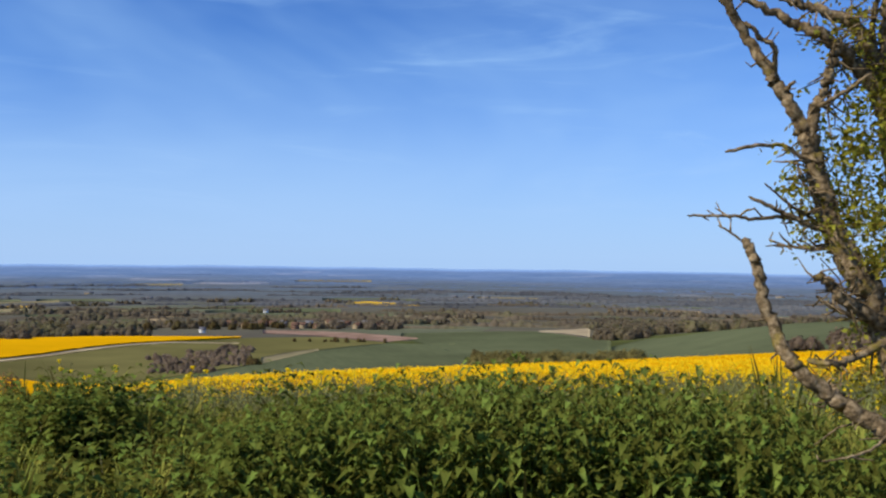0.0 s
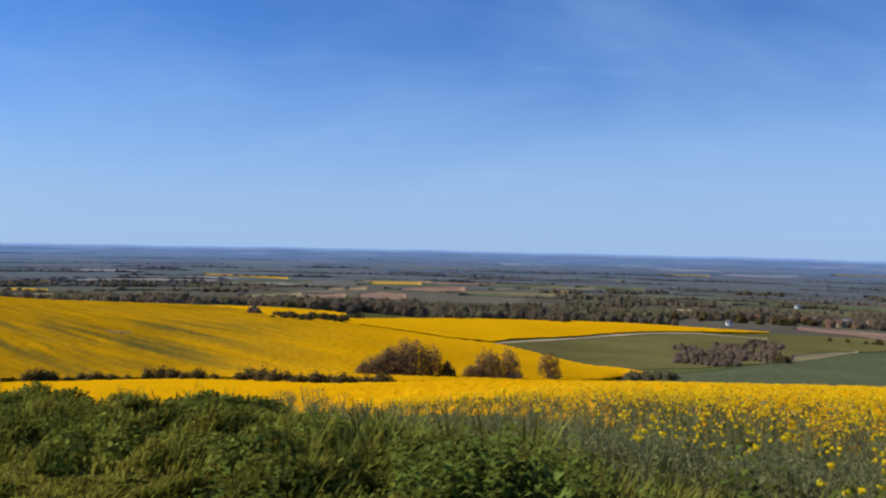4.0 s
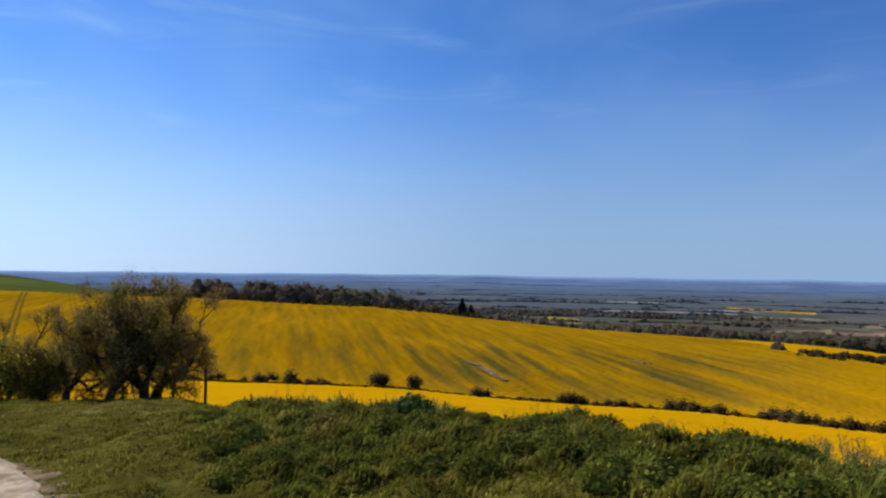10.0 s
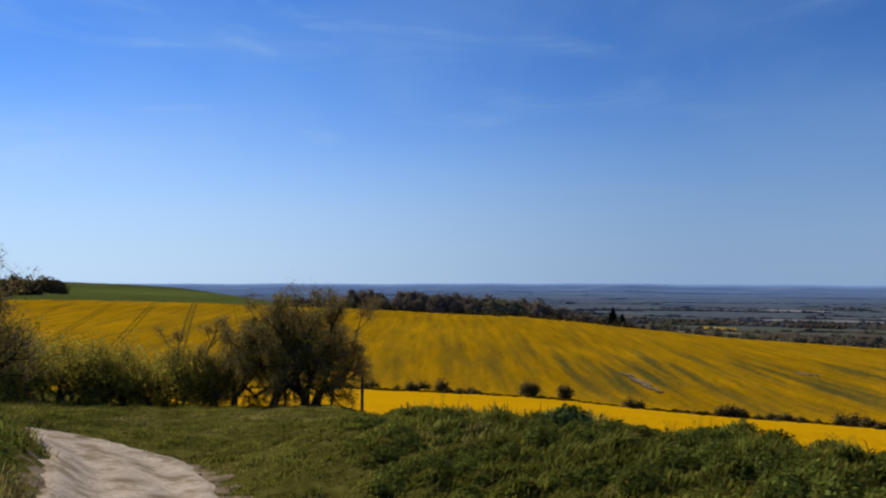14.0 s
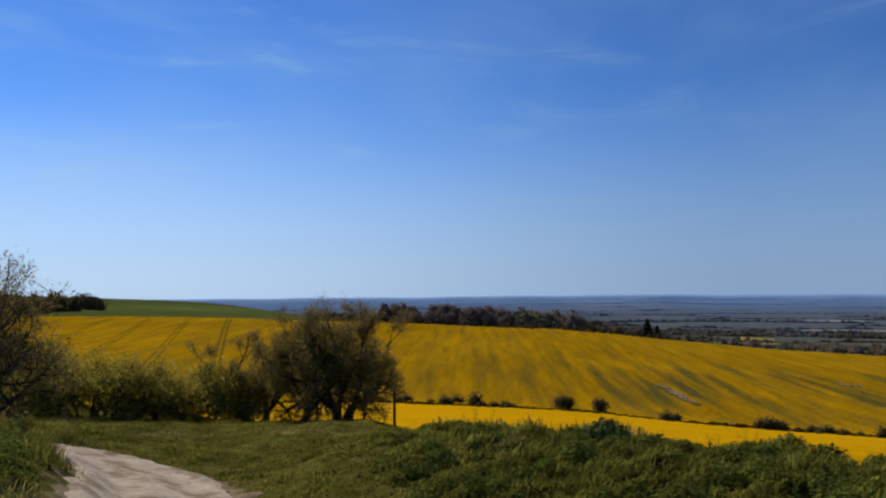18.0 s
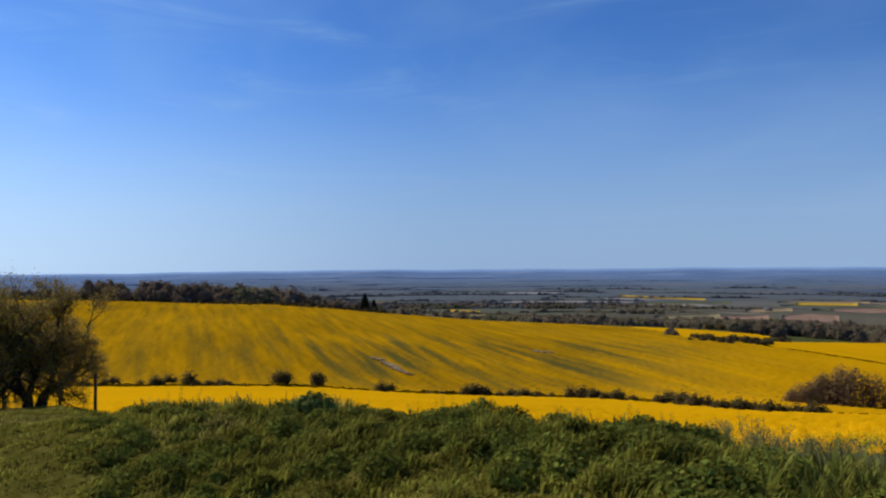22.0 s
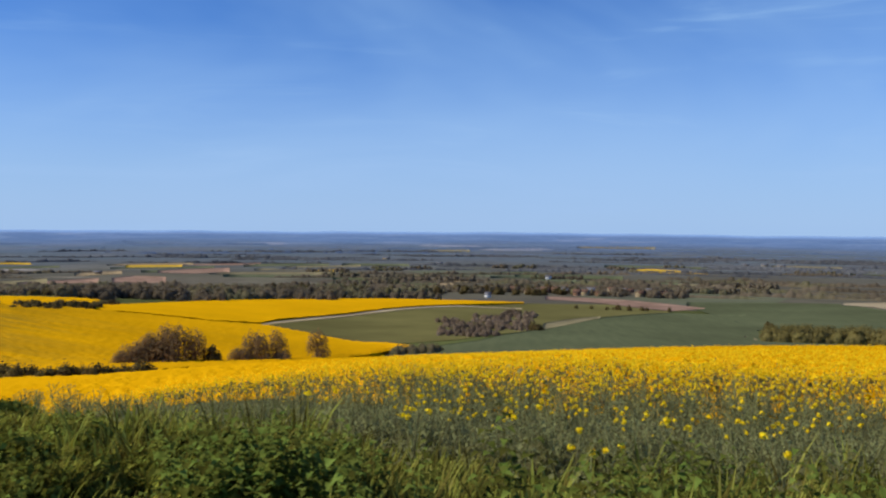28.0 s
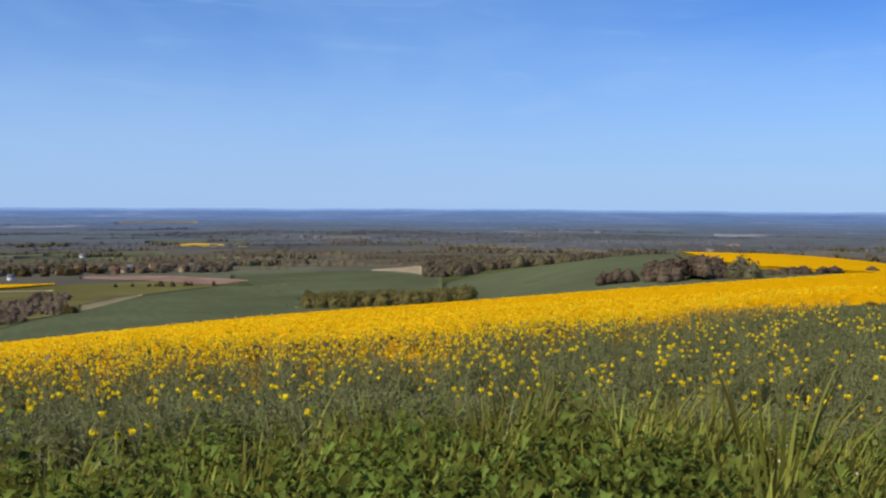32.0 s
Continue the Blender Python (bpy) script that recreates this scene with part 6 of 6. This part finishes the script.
bough(0.006, 0.003, (1.60, -0.01, 1.59), (1.53, 0.00, 1.64), (1.49, 0.02, 1.69), (1.47, 0.02, 1.75))
bough(0.006, 0.003, (1.55, 0.01, 1.57), (1.46, 0.03, 1.61), (1.41, 0.05, 1.65), (1.38, 0.07, 1.68))
elder = new("old_thorn_tree")
tagged(elder, "half-dead old thorn tree with lichened twisted branches", "tree")
elder.location = (1.78, -.25, float(ground_z(1.78, -.25)))
ox, oy, oz = elder.location
bough(0.075, 0.062, (1.78, -.25, oz - .3), (1.78, -.26, .35), (1.76, -.23, .78))
bough(0.050, 0.036, (1.80, -.20, .20), (1.90, -.14, .70), (1.92, -.09, 1.13))
bough(0.045, 0.036, (1.78, -.24, .45), (1.73, -.26, .72), (1.67, -.23, .89))
orng = np.random.default_rng(91)
VV, FF, b, tips, knots = [], [], 0, [], []
for r0, r1, path in BOUGHS:
    p = np.array(path)
    t = np.linspace(0, 1, len(p))
    tt = np.linspace(0, 1, len(p) * 5)
    q = np.stack([np.interp(tt, t, p[:, k]) for k in range(3)], 1)
    for _ in range(3):
        q[1:-1] = (q[:-2] + q[1:-1] * 2 + q[2:]) / 4
    q[1:-1] += orng.normal(size=(len(q) - 2, 3)) * min(.004, r0 * .15)
    rad = np.interp(tt, (0, 1), (r0, r1)) * .87 * (1 + orng.normal(size=len(tt)) * .02)
    rad[-1] *= .45
    v, f = tube(q - (ox, oy, oz), rad, 9)
    VV.append(v)
    FF.append(f + b)
    b += len(v)
    knots += list(q[3:])
child(mesh_object("trunk", np.vstack(VV), np.vstack(FF), None, (M_BARK,), smooth=True), elder)
VV, FF, b = [], [], 0
for k in range(420):
    s = knots[orng.integers(0, len(knots))]
    if s[0] < 1.45 and orng.random() < .75:                          # the dead limbs are nearly bare
        continue
    d = orng.normal(size=3) * (.8, .8, .6)
    d[0] += .25
    d /= np.linalg.norm(d)
    ln = (.04 + .10 * orng.random()) * (1.5 if s[0] > 1.55 else .55)
    e = s + d * ln + orng.normal(size=3) * .02
    if math.degrees(math.atan2(-e[0], e[1])) > -79:
        continue
    v, f = tube(np.array([s, (s + e) / 2 + orng.normal(size=3) * .012, e]) - (ox, oy, oz), [.0040, .0032, .0016], 4)
    VV.append(v)
    FF.append(f + b)
    b += len(v)
    if s[0] > 1.57 and e[2] > 1.35:
        tips += [e, (s + e) / 2]
tagged(child(mesh_object("twig", np.vstack(VV), np.vstack(FF), None, (M_BARK,)), elder), "short dead twigs", kind="stuff")
for k in range(34):                                                  # leafy side shoots
    c = np.array([1.60 + .30 * orng.random(), -.06 + .07 * orng.normal(), 1.36 + .62 * orng.random()])
    tips += [c + orng.normal(size=3) * .035 for _ in range(14)]
for k in range(10):
    c = np.array([1.66 + .2 * orng.random(), -.10 + .07 * orng.normal(), .95 + .3 * orng.random()])
    tips += [c + orng.normal(size=3) * .05 for _ in range(8)]
for c in ((1.47, .04, 1.69), (1.44, .05, 1.66), (1.50, .03, 1.71), (1.53, .02, 1.63), (1.62, -.04, 1.88), (1.58, -.02, 1.80)):                # a few thin sprays on the dead side
    tips += [np.array(c) + orng.normal(size=3) * .022 for _ in range(4)]
V, F = leaf_cloud(orng, np.array(tips) - (ox, oy, oz), 7200, .0098, .022)
child(mesh_object("foliage", V, F, None, (M_YOUNG,)), elder, "small yellow-green leaves")


# ---------------------------------------------------------------- leafy weeds on the bank, white dead-nettle in the verge
def weed_mound(rng, wide, tall, leaves, size):
    """A low dome of broad leaves."""
    d = rng.normal(size=(leaves, 3))
    d /= np.linalg.norm(d, axis=1)[:, None]
    d[:, 2] = np.abs(d[:, 2])
    c = d * (wide, wide, tall) * (.6 + .4 * rng.random((leaves, 1)))
    u = np.cross(d + rng.normal(size=(leaves, 3)) * .5, rng.normal(size=(leaves, 3)))
    u /= np.linalg.norm(u, axis=1)[:, None]
    w = np.cross(d + rng.normal(size=(leaves, 3)) * .4, u)
    s_ = size * (.6 + .8 * rng.random((leaves, 1)))
    V = np.stack([c - u * s_, c + w * s_ * .5, c + u * s_, c - w * s_ * .5], 1).reshape(-1, 3)
    return V, np.arange(4 * leaves).reshape(-1, 4)


mrng = np.random.default_rng(55)
dock = new("dock_plant")
V, F = weed_mound(mrng, .34, .27, 620, .046)
child(mesh_object("foliage", V, F, None, (M_DOCK,)), dock)
tagged(dock, "broad dark leafy weed clump on a grassy bank", "plant")
stand(dock, 36.0, 12.2)
VV, FF, b = [], [], 0
for k in range(290):
    a = mrng.uniform(4, 50) if k < 190 else mrng.uniform(-8, 16) if k < 270 else mrng.uniform(70, 77)
    x, y = spot(a, float(edge(a)) * mrng.uniform(.45, .84) if a < 40 else mrng.uniform(8, 14))
    if in_track(x, y) < .5:
        continue
    g = mrng.uniform(.08, .24)
    V, F = weed_mound(mrng, g * 1.2, g, int(160 + 1500 * g), .024)
    VV.append(V + (x, y, float(ground_z(x, y)) - .02))
    FF.append(F + b)
    b += len(V)
tagged(mesh_object("bank_weeds", np.vstack(VV), np.vstack(FF), None, (M_WEED,)), "leafy weeds among bank grass", "weeds", kind="stuff")
pl = np.array([(*spot(mrng.uniform(-73, -64), mrng.uniform(4.2, 5.4)), 0) for k in range(26)])
pl[:, 2] = ground_z(pl[:, 0], pl[:, 1]) + .42 + .1 * mrng.random(26)
V, F = leaf_cloud(mrng, pl, 40, .008, .022)
tagged(mesh_object("white_dead_nettle", V, F, None, (M_WHITE,)), "small white flowers among verge plants", "flowers", kind="stuff")
